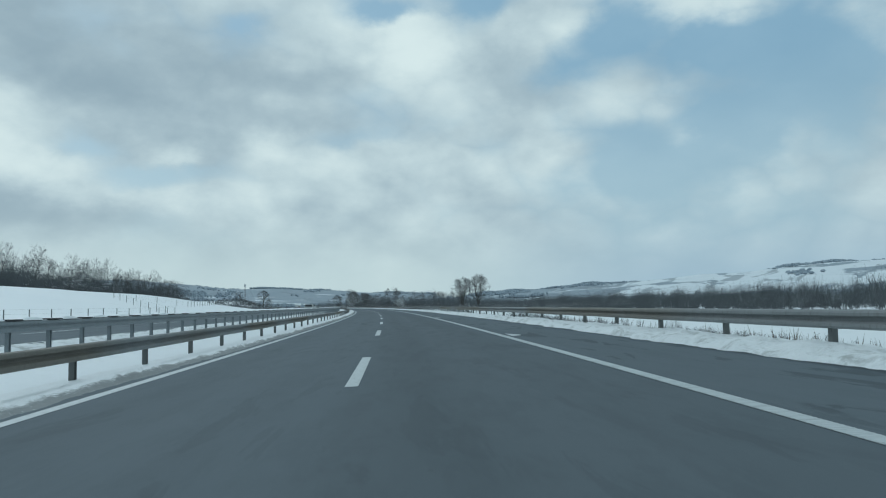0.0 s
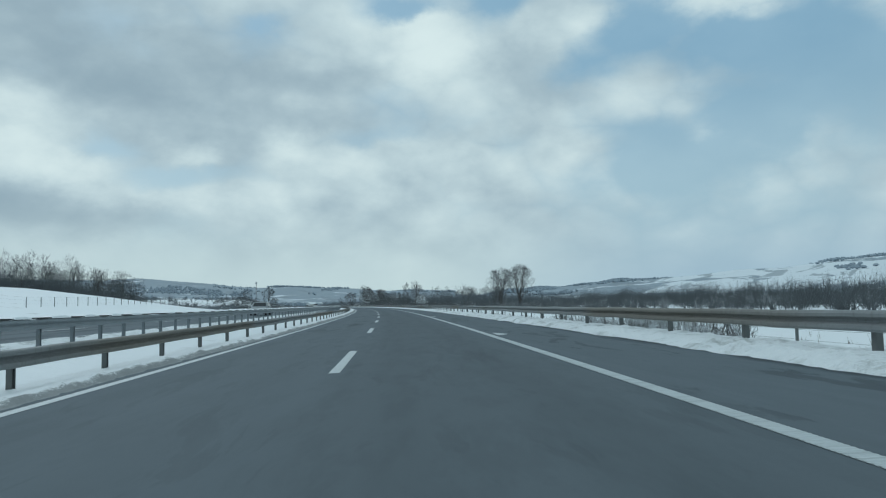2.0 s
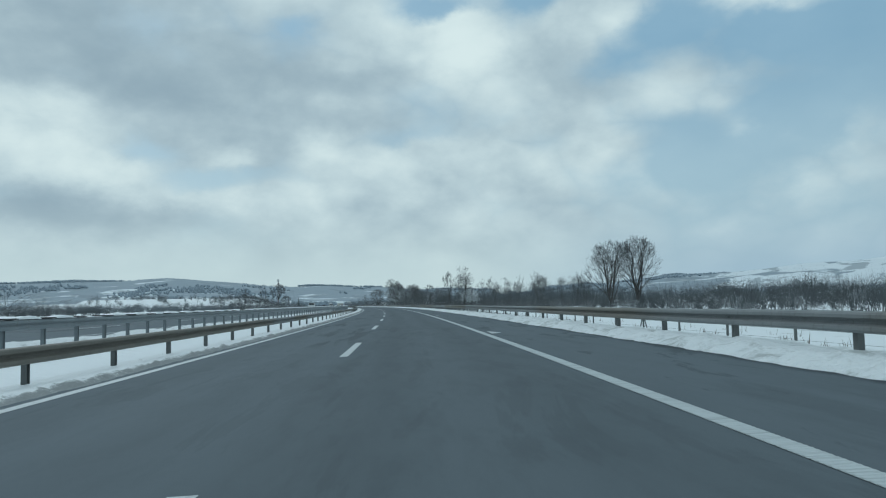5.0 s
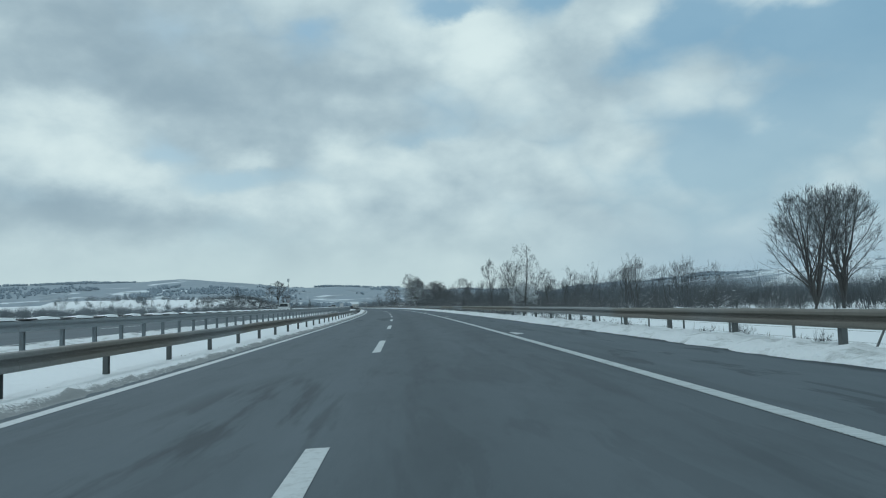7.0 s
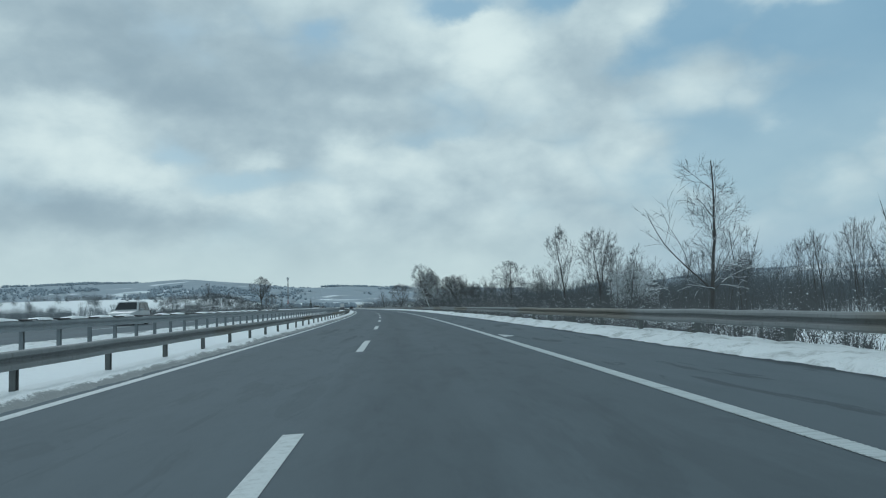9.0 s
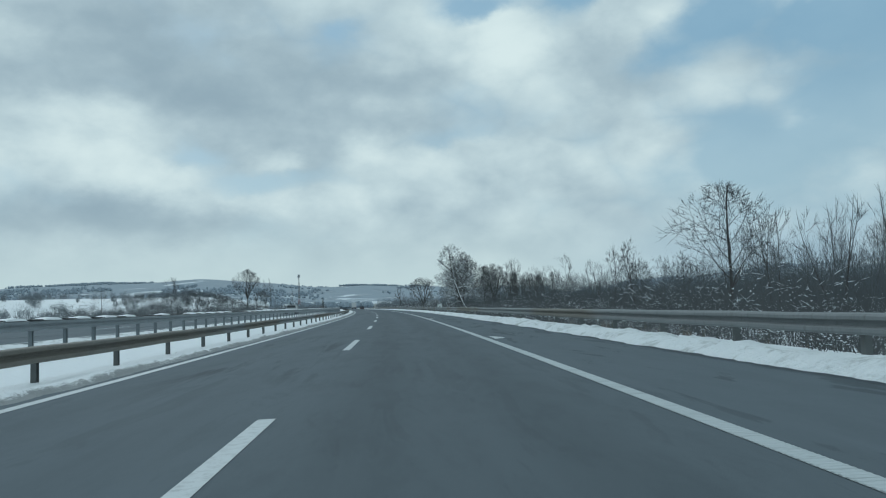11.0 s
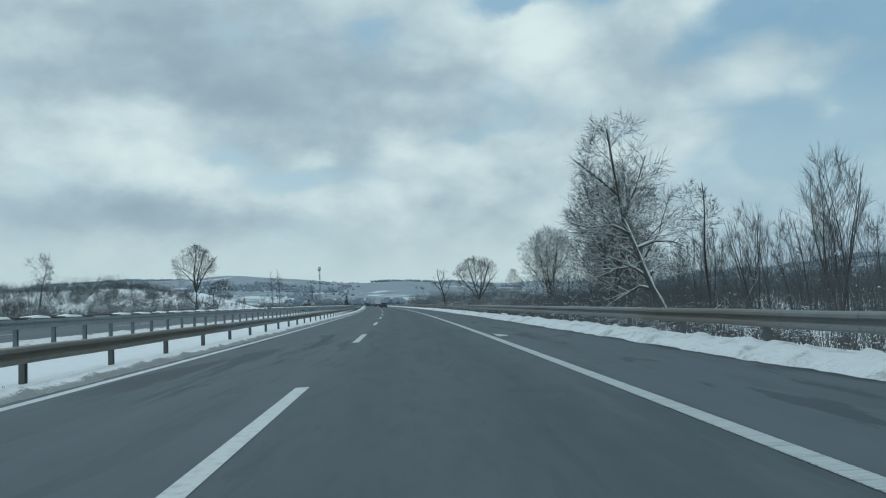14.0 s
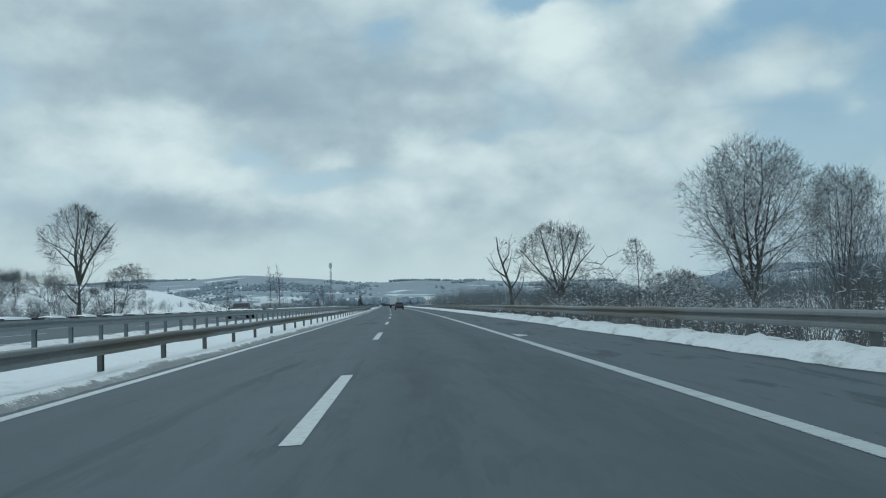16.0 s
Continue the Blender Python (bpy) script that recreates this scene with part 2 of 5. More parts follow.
def dirty_snow_colour(tree):
    u = add_node(tree, "ShaderNodeSeparateXYZ", (road_uv(tree),)).outputs[0]
    splash = fbm(tree, road_uv(tree, 0.6, 3.0), 1.4, 7.0, 0.68, 0.5)
    speck = fbm(tree, spot(tree), 18.0, 6.0, 0.8)
    thrown = remap(tree, u, 0.06, 0.30, 0.32, -0.34)      # 0 at the road edge, 1 at the far edge
    dirt = remap(tree, calc(tree, "ADD", calc(tree, "ADD", splash, thrown), calc(tree, "MULTIPLY", calc(tree, "SUBTRACT", speck, 0.5), 1.4)), 0.41, 0.70, 0.0, 0.82)
    c = blend(tree, speck, (0.74, 0.77, 0.79), (0.85, 0.87, 0.88))
    return blend(tree, dirt, c, (0.15, 0.165, 0.165))


DIRTY_SNOW = material("dirty_snow", (0.7, 0.7, 0.7), 0.75, build=dirty_snow_colour, bump=grain_bump(9.0, 0.05), spec=0.25)


def clean_bank_colour(tree):
    splash = fbm(tree, road_uv(tree, 0.7, 2.5), 1.3, 7.0, 0.7, 0.5)
    speck = fbm(tree, road_uv(tree), 10.0, 4.0, 0.7)
    dirt = remap(tree, calc(tree, "ADD", splash, calc(tree, "MULTIPLY", speck, 0.25)), 0.61, 0.82, 0.0, 0.7)
    c = blend(tree, speck, (0.74, 0.78, 0.80), (0.86, 0.88, 0.89))
    return blend(tree, dirt, c, (0.30, 0.32, 0.31))


BANK_SNOW = material("ploughed_snow", (0.8, 0.8, 0.8), 0.7, build=clean_bank_colour, bump=grain_bump(5.0, 0.12), spec=0.25)


def field_colour(tree):
    scrub = fbm(tree, spot(tree), 0.02, 6.0, 0.62, 0.7)
    thin = fbm(tree, spot(tree), 0.35, 6.0, 0.7)
    c = blend(tree, fbm(tree, spot(tree), 0.05, 4.0), (0.78, 0.82, 0.85), (0.86, 0.88, 0.89))
    weeds = remap(tree, thin, 0.60, 0.72, 0.0, 0.55)
    c = blend(tree, calc(tree, "MULTIPLY", weeds, remap(tree, scrub, 0.45, 0.6)), c, (0.24, 0.23, 0.21))
    return c


def valley_colour(tree):
    """Strips of snowy field between hedges and leafless woods, lying across the slopes; the eastern hill is open, the western ones wooded."""
    x, y, z = add_node(tree, "ShaderNodeSeparateXYZ", (spot(tree),)).outputs
    y = calc(tree, "SUBTRACT", y, 300.0)
    ang = calc(tree, "ARCTAN2", x, y)
    r = calc(tree, "SQRT", calc(tree, "ADD", calc(tree, "MULTIPLY", x, x), calc(tree, "MULTIPLY", y, y)))

    def across(a, d):
        return add_node(tree, "ShaderNodeCombineXYZ", (calc(tree, "MULTIPLY", ang, a), calc(tree, "DIVIDE", r, d), 0.0)).outputs[0]

    east = remap(tree, ang, 0.28, 0.52)
    crest = remap(tree, r, 1900.0, 2700.0, 0.0, 0.12)
    woods = calc(tree, "ADD", fbm(tree, across(11.0, 190.0), 1.0, 7.0, 0.64, 0.9), crest)
    woods = calc(tree, "SUBTRACT", woods, calc(tree, "MULTIPLY", east, 0.10))
    foot = calc(tree, "MULTIPLY", remap(tree, r, 900.0, 620.0, 0.0, 0.2), east)
    woods = calc(tree, "ADD", woods, foot)
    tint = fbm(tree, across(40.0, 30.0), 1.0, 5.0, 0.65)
    # distance haze is in these colours: snow dulled, woods and hedges blue-grey
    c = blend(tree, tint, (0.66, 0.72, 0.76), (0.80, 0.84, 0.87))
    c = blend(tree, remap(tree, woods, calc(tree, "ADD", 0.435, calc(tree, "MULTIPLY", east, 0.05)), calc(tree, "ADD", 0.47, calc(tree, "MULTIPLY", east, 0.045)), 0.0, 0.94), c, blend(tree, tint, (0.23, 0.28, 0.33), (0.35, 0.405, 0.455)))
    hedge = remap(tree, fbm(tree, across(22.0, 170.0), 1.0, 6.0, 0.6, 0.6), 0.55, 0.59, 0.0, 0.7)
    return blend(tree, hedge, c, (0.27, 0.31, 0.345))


VALLEY = material("hazed_woods_and_fields", (0.6, 0.63, 0.65), 0.9, build=valley_colour, spec=0.15)
FIELD = material("snowy_field", (0.82, 0.85, 0.87), 0.7, build=field_colour, bump=grain_bump(1.5, 0.12), spec=0.25)


def steel_colour(dark, light):
    def f(tree):
        n = fbm(tree, spot(tree), 1.7, 6.0, 0.65)
        streak = fbm(tree, vcalc(tree, "MULTIPLY", spot(tree), (6.0, 6.0, 0.8)), 2.0, 5.0, 0.7)
        c = blend(tree, n, dark, light)
        return blend(tree, remap(tree, streak, 0.52, 0.75, 0.0, 0.6), c, (0.13, 0.12, 0.105))
    return f


def rail_colour(tree):
    n = fbm(tree, spot(tree), 1.7, 6.0, 0.65)
    run = remap(tree, fbm(tree, spot(tree), 0.055, 2.0, 0.5), 0.44, 0.52)
    c = blend(tree, n, (0.12, 0.115, 0.098), (0.20, 0.19, 0.165))
    c = blend(tree, run, c, blend(tree, n, (0.16, 0.175, 0.18), (0.25, 0.265, 0.27)))
    streak = fbm(tree, vcalc(tree, "MULTIPLY", spot(tree), (6.0, 6.0, 0.8)), 2.0, 5.0, 0.7)
    return blend(tree, remap(tree, streak, 0.5, 0.75, 0.0, 0.5), c, (0.085, 0.08, 0.07))


STEEL = material("weathered_galvanised_steel", (0.3, 0.31, 0.3), 0.72, 0.05, build=rail_colour, bump=grain_bump(25.0, 0.002))
STEEL_BLUE = material("galvanised_steel", (0.3, 0.31, 0.3), 0.65, 0.1, build=steel_colour((0.15, 0.175, 0.19), (0.25, 0.28, 0.30)), bump=grain_bump(25.0, 0.002))
STEEL_POST = material("steel_post", (0.2, 0.21, 0.21), 0.7, 0.1, build=steel_colour((0.09, 0.10, 0.10), (0.16, 0.17, 0.17)))


def bark_colour(tree):
    n = fbm(tree, spot(tree), 3.0, 6.0, 0.7)
    return blend(tree, n, (0.052, 0.052, 0.052), (0.13, 0.126, 0.12))


BARK = material("bark", (0.1, 0.09, 0.08), 0.9, build=bark_colour, bump=grain_bump(14.0, 0.03), spec=0.2)


def twig_colour(tree):
    r = add_node(tree, "ShaderNodeObjectInfo").outputs["Random"]
    n = fbm(tree, spot(tree), 0.9, 3.0, 0.6)
    c = blend(tree, n, (0.082, 0.089, 0.096), (0.152, 0.160, 0.167))
    return blend(tree, calc(tree, "MULTIPLY", r, 0.5), c, (0.135, 0.135, 0.13))


TWIG = material("bare_twigs", (0.12, 0.11, 0.1), 0.9, build=twig_colour, spec=0.2)
FROST_TWIG = material("frosted_twigs", (0.3, 0.3, 0.3), 0.9, build=lambda tree: blend(tree, remap(tree, fbm(tree, spot(tree), 2.0, 4.0, 0.7), 0.4, 0.62), (0.12, 0.115, 0.11), (0.62, 0.65, 0.67)), spec=0.2)
# pale blue-grey base colours stand in for the haze before the far woods
FAR_WOOD = material("distant_hazed_wood", (0.2, 0.22, 0.24), 0.95,
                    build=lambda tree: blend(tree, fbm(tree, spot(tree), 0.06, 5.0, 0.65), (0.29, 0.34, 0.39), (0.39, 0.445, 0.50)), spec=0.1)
# twig colour lightened and blued: haze over the farther scrub, painted in
HAZED_SCRUB = material("haze_paled_scrub", (0.2, 0.21, 0.22), 0.95,
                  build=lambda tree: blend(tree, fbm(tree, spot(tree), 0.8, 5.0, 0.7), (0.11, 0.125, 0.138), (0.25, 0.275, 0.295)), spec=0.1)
SCRUB = material("bare_scrub", (0.1, 0.1, 0.1), 0.95,
                 build=lambda tree: blend(tree, fbm(tree, spot(tree), 0.25, 5.0, 0.7), (0.075, 0.083, 0.09), (0.17, 0.182, 0.19)), spec=0.1)
DRY = material("dry_weeds", (0.3, 0.25, 0.18), 0.95, build=lambda tree: blend(tree, fbm(tree, spot(tree), 1.2, 4.0), (0.10, 0.092, 0.08), (0.25, 0.22, 0.18)), spec=0.1)


def plain(name, colour, rough=0.5, metal=0.0, wear=0.2, scale=3.0, spec=0.5):
    dark = tuple(c * (1 - wear) for c in colour)
    return material(name, colour, rough, metal, build=lambda tree: blend(tree, fbm(tree, spot(tree), scale, 5.0, 0.6), dark, colour), spec=spec)


GLASS_DARK = plain("tinted_car_glass", (0.02, 0.025, 0.03), 0.06, 0.0, 0.1)
RUBBER = plain("tyre_rubber", (0.025, 0.025, 0.026), 0.85)
RIM = plain("alloy", (0.45, 0.46, 0.47), 0.35, 0.8)
SILVER = plain("dirty_silver_paint", (0.28, 0.31, 0.33), 0.35, 0.3, 0.25)
DARK_PAINT = plain("dark_grey_paint", (0.045, 0.05, 0.058), 0.3, 0.2, 0.2)
WHITE_PAINT = plain("white_vehicle_paint", (0.72, 0.74, 0.75), 0.4, 0.0, 0.15)
PALE_PAINT = plain("dirty_pale_paint", (0.50, 0.53, 0.55), 0.4, 0.0, 0.25)
TAIL_RED = plain("tail_lamp_red", (0.35, 0.02, 0.02), 0.2)
LAMP_CLEAR = plain("headlamp_plastic", (0.7, 0.72, 0.74), 0.12)
BLACK_TRIM = plain("black_plastic", (0.02, 0.02, 0.022), 0.6)
CONCRETE = plain("weathered_concrete", (0.42, 0.43, 0.43), 0.85, 0.0, 0.3, 0.8)
SIGN_WHITE = plain("sign_face", (0.72, 0.76, 0.76), 0.4, 0.0, 0.08)
SIGN_BLACK = plain("sign_lettering", (0.02, 0.02, 0.022), 0.5)
PLASTER = plain("house_plaster", (0.6, 0.58, 0.54), 0.9, 0.0, 0.15, 0.7)
MAST_STEEL = plain("mast_steel", (0.34, 0.33, 0.33), 0.6, 0.3, 0.2)
MAST_RED = plain("mast_red", (0.38, 0.13, 0.11), 0.6, 0.0, 0.2)
NEEDLE = plain("spruce_needles", (0.045, 0.065, 0.05), 0.9, 0.0, 0.4, 1.0, 0.2)


# ---------------------------------------------------------------- mesh helpers
def mesh_of(name, verts, faces, mat, uvs=None, smooth=False):
    me = bpy.data.meshes.new(name)
    me.from_pydata([tuple(v) for v in verts], [], [tuple(f) for f in faces])
    if uvs is not None:
        layer = me.uv_layers.new(name="su")
        idx = np.empty(len(me.loops), dtype=np.int32)
        me.loops.foreach_get("vertex_index", idx)
        layer.data.foreach_set("uv", np.asarray(uvs, dtype=np.float32)[idx].ravel())
    me.materials.append(mat)
    if smooth:
        me.polygons.foreach_set("use_smooth", np.ones(len(me.polygons), dtype=bool))
    me.update()
    return me


def sheet_of(name, s_list, u_list, w, mat, uv=None, smooth=True):
    """A strip along the road: w(S, U) gives its height; uv(S, U) its flat coordinates (across, along)."""
    S, U = np.meshgrid(np.asarray(s_list, float), np.asarray(u_list, float), indexing="ij")
    Wd = w(S, U) if callable(w) else np.full_like(S, w)
    pts = line_xyz(S, U, Wd).reshape(-1, 3)
    ni, nj = S.shape
    i, j = np.meshgrid(np.arange(ni - 1), np.arange(nj - 1), indexing="ij")
    a = (i * nj + j).ravel()
    faces = np.stack([a, a + 1, a + nj + 1, a + nj], 1)
    A, B = uv(S, U) if uv else (U, S)
    return mesh_of(name, pts, faces.tolist(), mat, np.stack([A.ravel(), B.ravel()], 1), smooth)


def part(name, me, parent, label="", m=None):
    ob = new(name, me)
    ob.parent = parent
    if m is not None:
        ob.matrix_basis = m
    if label:
        ob["label"] = label
    return ob


def box_bm(bm, x0, x1, y0, y1, z0, z1, bevel=0.0):
    g = bmesh.ops.create_cube(bm, size=1.0)["verts"]
    for v in g:
        v.co = Vector(((x0 + x1) / 2 + v.co.x * (x1 - x0), (y0 + y1) / 2 + v.co.y * (y1 - y0), (z0 + z1) / 2 + v.co.z * (z1 - z0)))
    if bevel:
        bmesh.ops.bevel(bm, geom=list({e for v in g for e in v.link_edges}), offset=bevel, segments=2, affect="EDGES", profile=0.6)


def bm_mesh(name, bm, mat, smooth=False):
    me = bpy.data.meshes.new(name)
    bm.to_mesh(me)
    bm.free()
    me.materials.append(mat)
    if smooth:
        me.polygons.foreach_set("use_smooth", np.ones(len(me.polygons), dtype=bool))
    return me


def box_mesh(name, mat, *dims, bevel=0.0):
    bm = bmesh.new()
    box_bm(bm, *dims, bevel=bevel)
    return bm_mesh(name, bm, mat)


def rough_noise(S, U, size, seed=0.0):
    """Lattice noise in octaves, about -1 to 1; size in metres."""
    S, U = np.broadcast_arrays(np.asarray(S, float), np.asarray(U, float))
    total, amp = np.zeros_like(S), 1.0
    for k in range(4):
        x, y = S * 2.0 ** k / size + 31.7 * k + seed * 17.3, U * 2.0 ** k / size + 11.1 * k + seed * 5.1
        i, j = np.floor(x), np.floor(y)
        fx, fy = x - i, y - j
        fx, fy = fx * fx * (3 - 2 * fx), fy * fy * (3 - 2 * fy)

        def cell(a, b):
            v = np.sin(a * 127.1 + b * 311.7 + seed * 3.3) * 43758.5453
            return v - np.floor(v)
        top = cell(i, j) * (1 - fx) + cell(i + 1, j) * fx
        bot = cell(i, j + 1) * (1 - fx) + cell(i + 1, j + 1) * fx
        total += amp * (2 * (top * (1 - fy) + bot * fy) - 1)
        amp *= 0.55
    return total / 1.3


# ---------------------------------------------------------------- ground
def cross_section(u):
    return np.interp(u, (-400, -60, -26, -21, -20.4, -10.3, -9.6, -8.4, -6.0, -4.7, -4.2, 6.2, 6.7, 8.4, 11.0, 15.0, 22.0, 60.0, 300.0),
                     (0.5, 0.3, 0.35, 0.62, 0.40, 0.20, 0.40, 0.30, 0.05, -0.02, -0.2, -0.2, 0.0, 0.0, -0.55, -0.95, -1.1, -1.0, 0.0))


def bump_at(v, a, b):
    t = np.clip((v - a) / (b - a), 0, 1)
    return t * t * (3 - 2 * t)


def ridge_height(x, y):
    """Far hills round the valley, by direction and distance from its middle."""
    az = np.degrees(np.arctan2(x, y - 300.0))
    r = np.hypot(x, y - 300.0)
    left = np.interp(az, (-180, -60, -40, -30, -22, -15, -8, -2, 4, 12), (50, 76, 82, 88, 94, 78, 68, 60, 42, 0))
    left = left + 4 * np.sin(az * 0.55) + 2 * np.sin(az * 1.1 + 1)
    right = np.interp(az, (2, 5, 12.6, 23, 30, 38, 50, 80, 180), (0, 20, 34, 49, 61, 76, 82, 72, 60))
    right = right + 2.5 * np.sin(az * 0.7 + 2) + 1.5 * np.sin(az * 1.9)
    h = np.where(az < 3, left, 0) * bump_at(r, 1500, 2800) + np.where(az >= 3, right, 0) * bump_at(r, 500, 1500)
    low_hill = 16 * np.exp(-((az + 24) / 9) ** 2) * bump_at(r, 800, 1300)
    return h + low_hill


def ground_w(S, U, x, y):
    w = cross_section(U)
    # snowy slope below the wood, and its wooded top
    along = np.interp(S, (-300, 205, 232, 252, 275, 300, 340), (1.0, 1.0, 0.8, 0.5, 0.22, 0.08, 0.0))
    w = w + along * (5.4 * bump_at(-U, 21, 64) + 4.0 * bump_at(-U, 60, 160))
    # round snow slope further on
    w = w + 7.4 * bump_at(-U, 33, 62) * bump_at(S, 608, 690) * (1 - bump_at(S, 752, 830))
    w = w + bump_at(np.abs(U), 30, 90) * 0.5 * rough_noise(S, U, 40.0, 1)
    w = w + ridge_height(x, y) * np.maximum(bump_at(np.abs(U), 60, 300), bump_at(S, 1450, 2000))
    return w


U_COLS = np.concatenate([-np.geomspace(1800, 26, 34), np.array([-23, -21, -20.4, -15.0, -10.3, -9.6, -8.4, -7.2, -6.0, -5.2, -4.7, -4.2, -1.0, 3.0, 6.2, 6.7, 7.4, 8.4, 9.6, 11.0, 13.0, 15.0, 18.0, 22.0]), np.geomspace(27, 2600, 34)])
S_ROWS = np.concatenate([np.arange(-380, -20, 30.0), np.arange(-20, 820, 4.0), np.arange(820, 1600, 20.0), np.arange(1600, 4600, 90.0)])


def build_ground():
    S, U = np.meshgrid(S_ROWS, U_COLS, indexing="ij")
    flat = line_xyz(S, U, 0.0)
    pts = flat.copy()
    pts[..., 2] += ground_w(S, U, flat[..., 0], flat[..., 1])
    ni, nj = S.shape
    i, j = np.meshgrid(np.arange(ni - 1), np.arange(nj - 1), indexing="ij")
    a = (i * nj + j).ravel()
    faces = np.stack([a, a + 1, a + nj + 1, a + nj], 1).tolist()
    verts = pts.reshape(-1, 3).tolist()
    # the sheet goes on behind and to the sides, out to the horizon
    rim = [k * nj for k in range(ni - 1, -1, -1)] + list(range(1, nj)) + [k * nj + nj - 1 for k in range(1, ni)]
    base = len(verts)
    for r in rim:
        p = Vector(verts[r])
        d = Vector((p.x, p.y - 600, 0))
        d.normalize()
        verts.append((p.x + d.x * 2500, p.y + d.y * 2500, p.z))
    for k in range(len(rim) - 1):
        faces.append((rim[k], rim[k + 1], base + k + 1, base + k))
    me = mesh_of("ground", verts, faces, FIELD, smooth=True)
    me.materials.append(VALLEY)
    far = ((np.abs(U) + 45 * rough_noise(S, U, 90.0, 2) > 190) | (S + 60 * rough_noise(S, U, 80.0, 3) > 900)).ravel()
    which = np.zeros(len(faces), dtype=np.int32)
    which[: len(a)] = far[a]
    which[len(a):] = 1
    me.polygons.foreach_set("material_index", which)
    return tagged(new("ground", me), "snow-covered fields and low hills along the motorway", "ground", kind="structure")


build_ground()


def ground_point(s, u):
    f = line_xyz(s, u, 0.0)
    f[..., 2] += ground_w(np.asarray(float(s)), np.asarray(float(u)), f[..., 0], f[..., 1])
    return f


# ---------------------------------------------------------------- carriageways
ROAD_S = np.concatenate([np.arange(-40, 800, 4.0), np.arange(800, 1500, 10.0)])
road = tagged(new("road", sheet_of("road", ROAD_S, np.linspace(-4.25, 6.55, 8), 0.0, ASPHALT)),
              "grey asphalt carriageway with damp patches and white markings", "road", kind="structure")
road_back = tagged(new("road_opposite", sheet_of("road_opposite", ROAD_S, np.linspace(-20.5, -10.1, 6), lambda S, U: np.interp(U, (-20.5, -10.1), (0.70, 0.46)), ASPHALT)),
                   "grey asphalt opposite carriageway behind the median rails", "road", kind="structure")

part("edge_line", sheet_of("edge_line", ROAD_S, (3.84, 4.03), 0.005, PAINT), road, "white ribbed edge line")


def ribs():
    verts, faces = [], []
    for k in range(8000):
        s = -2 + 0.075 * k
        n = len(verts)
        for a, w in ((0, 0.0045), (0.012, 0.009), (0.04, 0.009), (0.052, 0.0045)):
            verts += [line_xyz(s + a, 3.845, w), line_xyz(s + a, 4.025, w)]
        for j in range(3):
            b = n + 2 * j
            faces.append((b, b + 1, b + 3, b + 2))
    uv = [(3.7, v[1]) for v in verts]
    return mesh_of("rib", verts, faces, PAINT, uv)


tagged(part("rib", ribs(), road, "raised ribs of the edge line"), kind="stuff")
part("edge_line", sheet_of("edge_line", ROAD_S, (-3.86, -3.645), 0.005, PAINT), road, "white edge line")
for n in range(-1, 50):
    part("dash", sheet_of("dash", (18.0 * n, 18.0 * n + 3.0, 18.0 * n + 6.0), (-0.095, 0.095), 0.005, PAINT), road)


def leaf_mark(tip):
    """Half-leaf mark on the hard shoulder, its point ahead."""
    verts, uvs = [], []
    for k in range(13):
        f = k / 12.0
        s = tip - 1.85 * f
        out = 0.43 * (f ** 0.75) * math.sqrt(max(0.0, 1 - max(0.0, (f - 0.62) / 0.38) ** 2))
        inner = 4.2 - 0.04 * f
        verts += [line_xyz(s, inner, 0.006), line_xyz(s, inner + max(out, 0.004), 0.006)]
        uvs += [(inner, s), (inner + out, s)]
    faces = [(2 * k, 2 * k + 2, 2 * k + 3, 2 * k + 1) for k in range(12)]
    return mesh_of("shoulder_mark", verts, faces, PAINT, uvs)


for n in range(-1, 26):
    part("shoulder_mark", leaf_mark(31.75 + 35.07 * n), road, "white leaf-shaped mark on the hard shoulder")
for u in (-15.3,):
    for n in range(-1, 45):
        part("dash", sheet_of("dash", (18.0 * n + 5, 18.0 * n + 11.0), (u - 0.08, u + 0.08), lambda S, U: np.interp(U, (-20.5, -10.1), (0.70, 0.46)) + 0.006, PAINT), road_back)
for u in (-19.2, -11.3):
    part("edge_line", sheet_of("edge_line", ROAD_S, (u - 0.1, u + 0.1), lambda S, U: np.interp(U, (-20.5, -10.1), (0.70, 0.46)) + 0.006, PAINT), road_back)

# ---------------------------------------------------------------- snow banks along the edges
BANK_S = np.concatenate([np.arange(-10, 620, 0.26), np.arange(640, 1000, 2.0)])


def bank_strip(name, u0, u1, cols, shape, mat, label, wobble=0.12, seed=1.0):
    def w(S, U):
        f = (U - u0) / (u1 - u0)
        return shape(S, f)
    S, F = np.meshgrid(BANK_S, np.linspace(0, 1, cols) ** 1.25, indexing="ij")
    U = u0 + (u1 - u0) * F
    edge = wobble * rough_noise(S, U * 0 + seed, 1.6, seed)
    side = 1.0 if u1 > u0 else -1.0
    U = U + side * edge * (1 - F)
    pts = line_xyz(S, U, shape(S, F)).reshape(-1, 3)
    ni, nj = S.shape
    i, j = np.meshgrid(np.arange(ni - 1), np.arange(nj - 1), indexing="ij")
    a = (i * nj + j).ravel()
    faces = (np.stack([a, a + 1, a + nj + 1, a + nj], 1) if u1 > u0 else np.stack([a, a + nj, a + nj + 1, a + 1], 1)).tolist()
    me = mesh_of(name, pts, faces, mat, np.stack([F.ravel(), S.ravel()], 1), True)
    return tagged(new(name, me), label, "snow", kind="stuff")


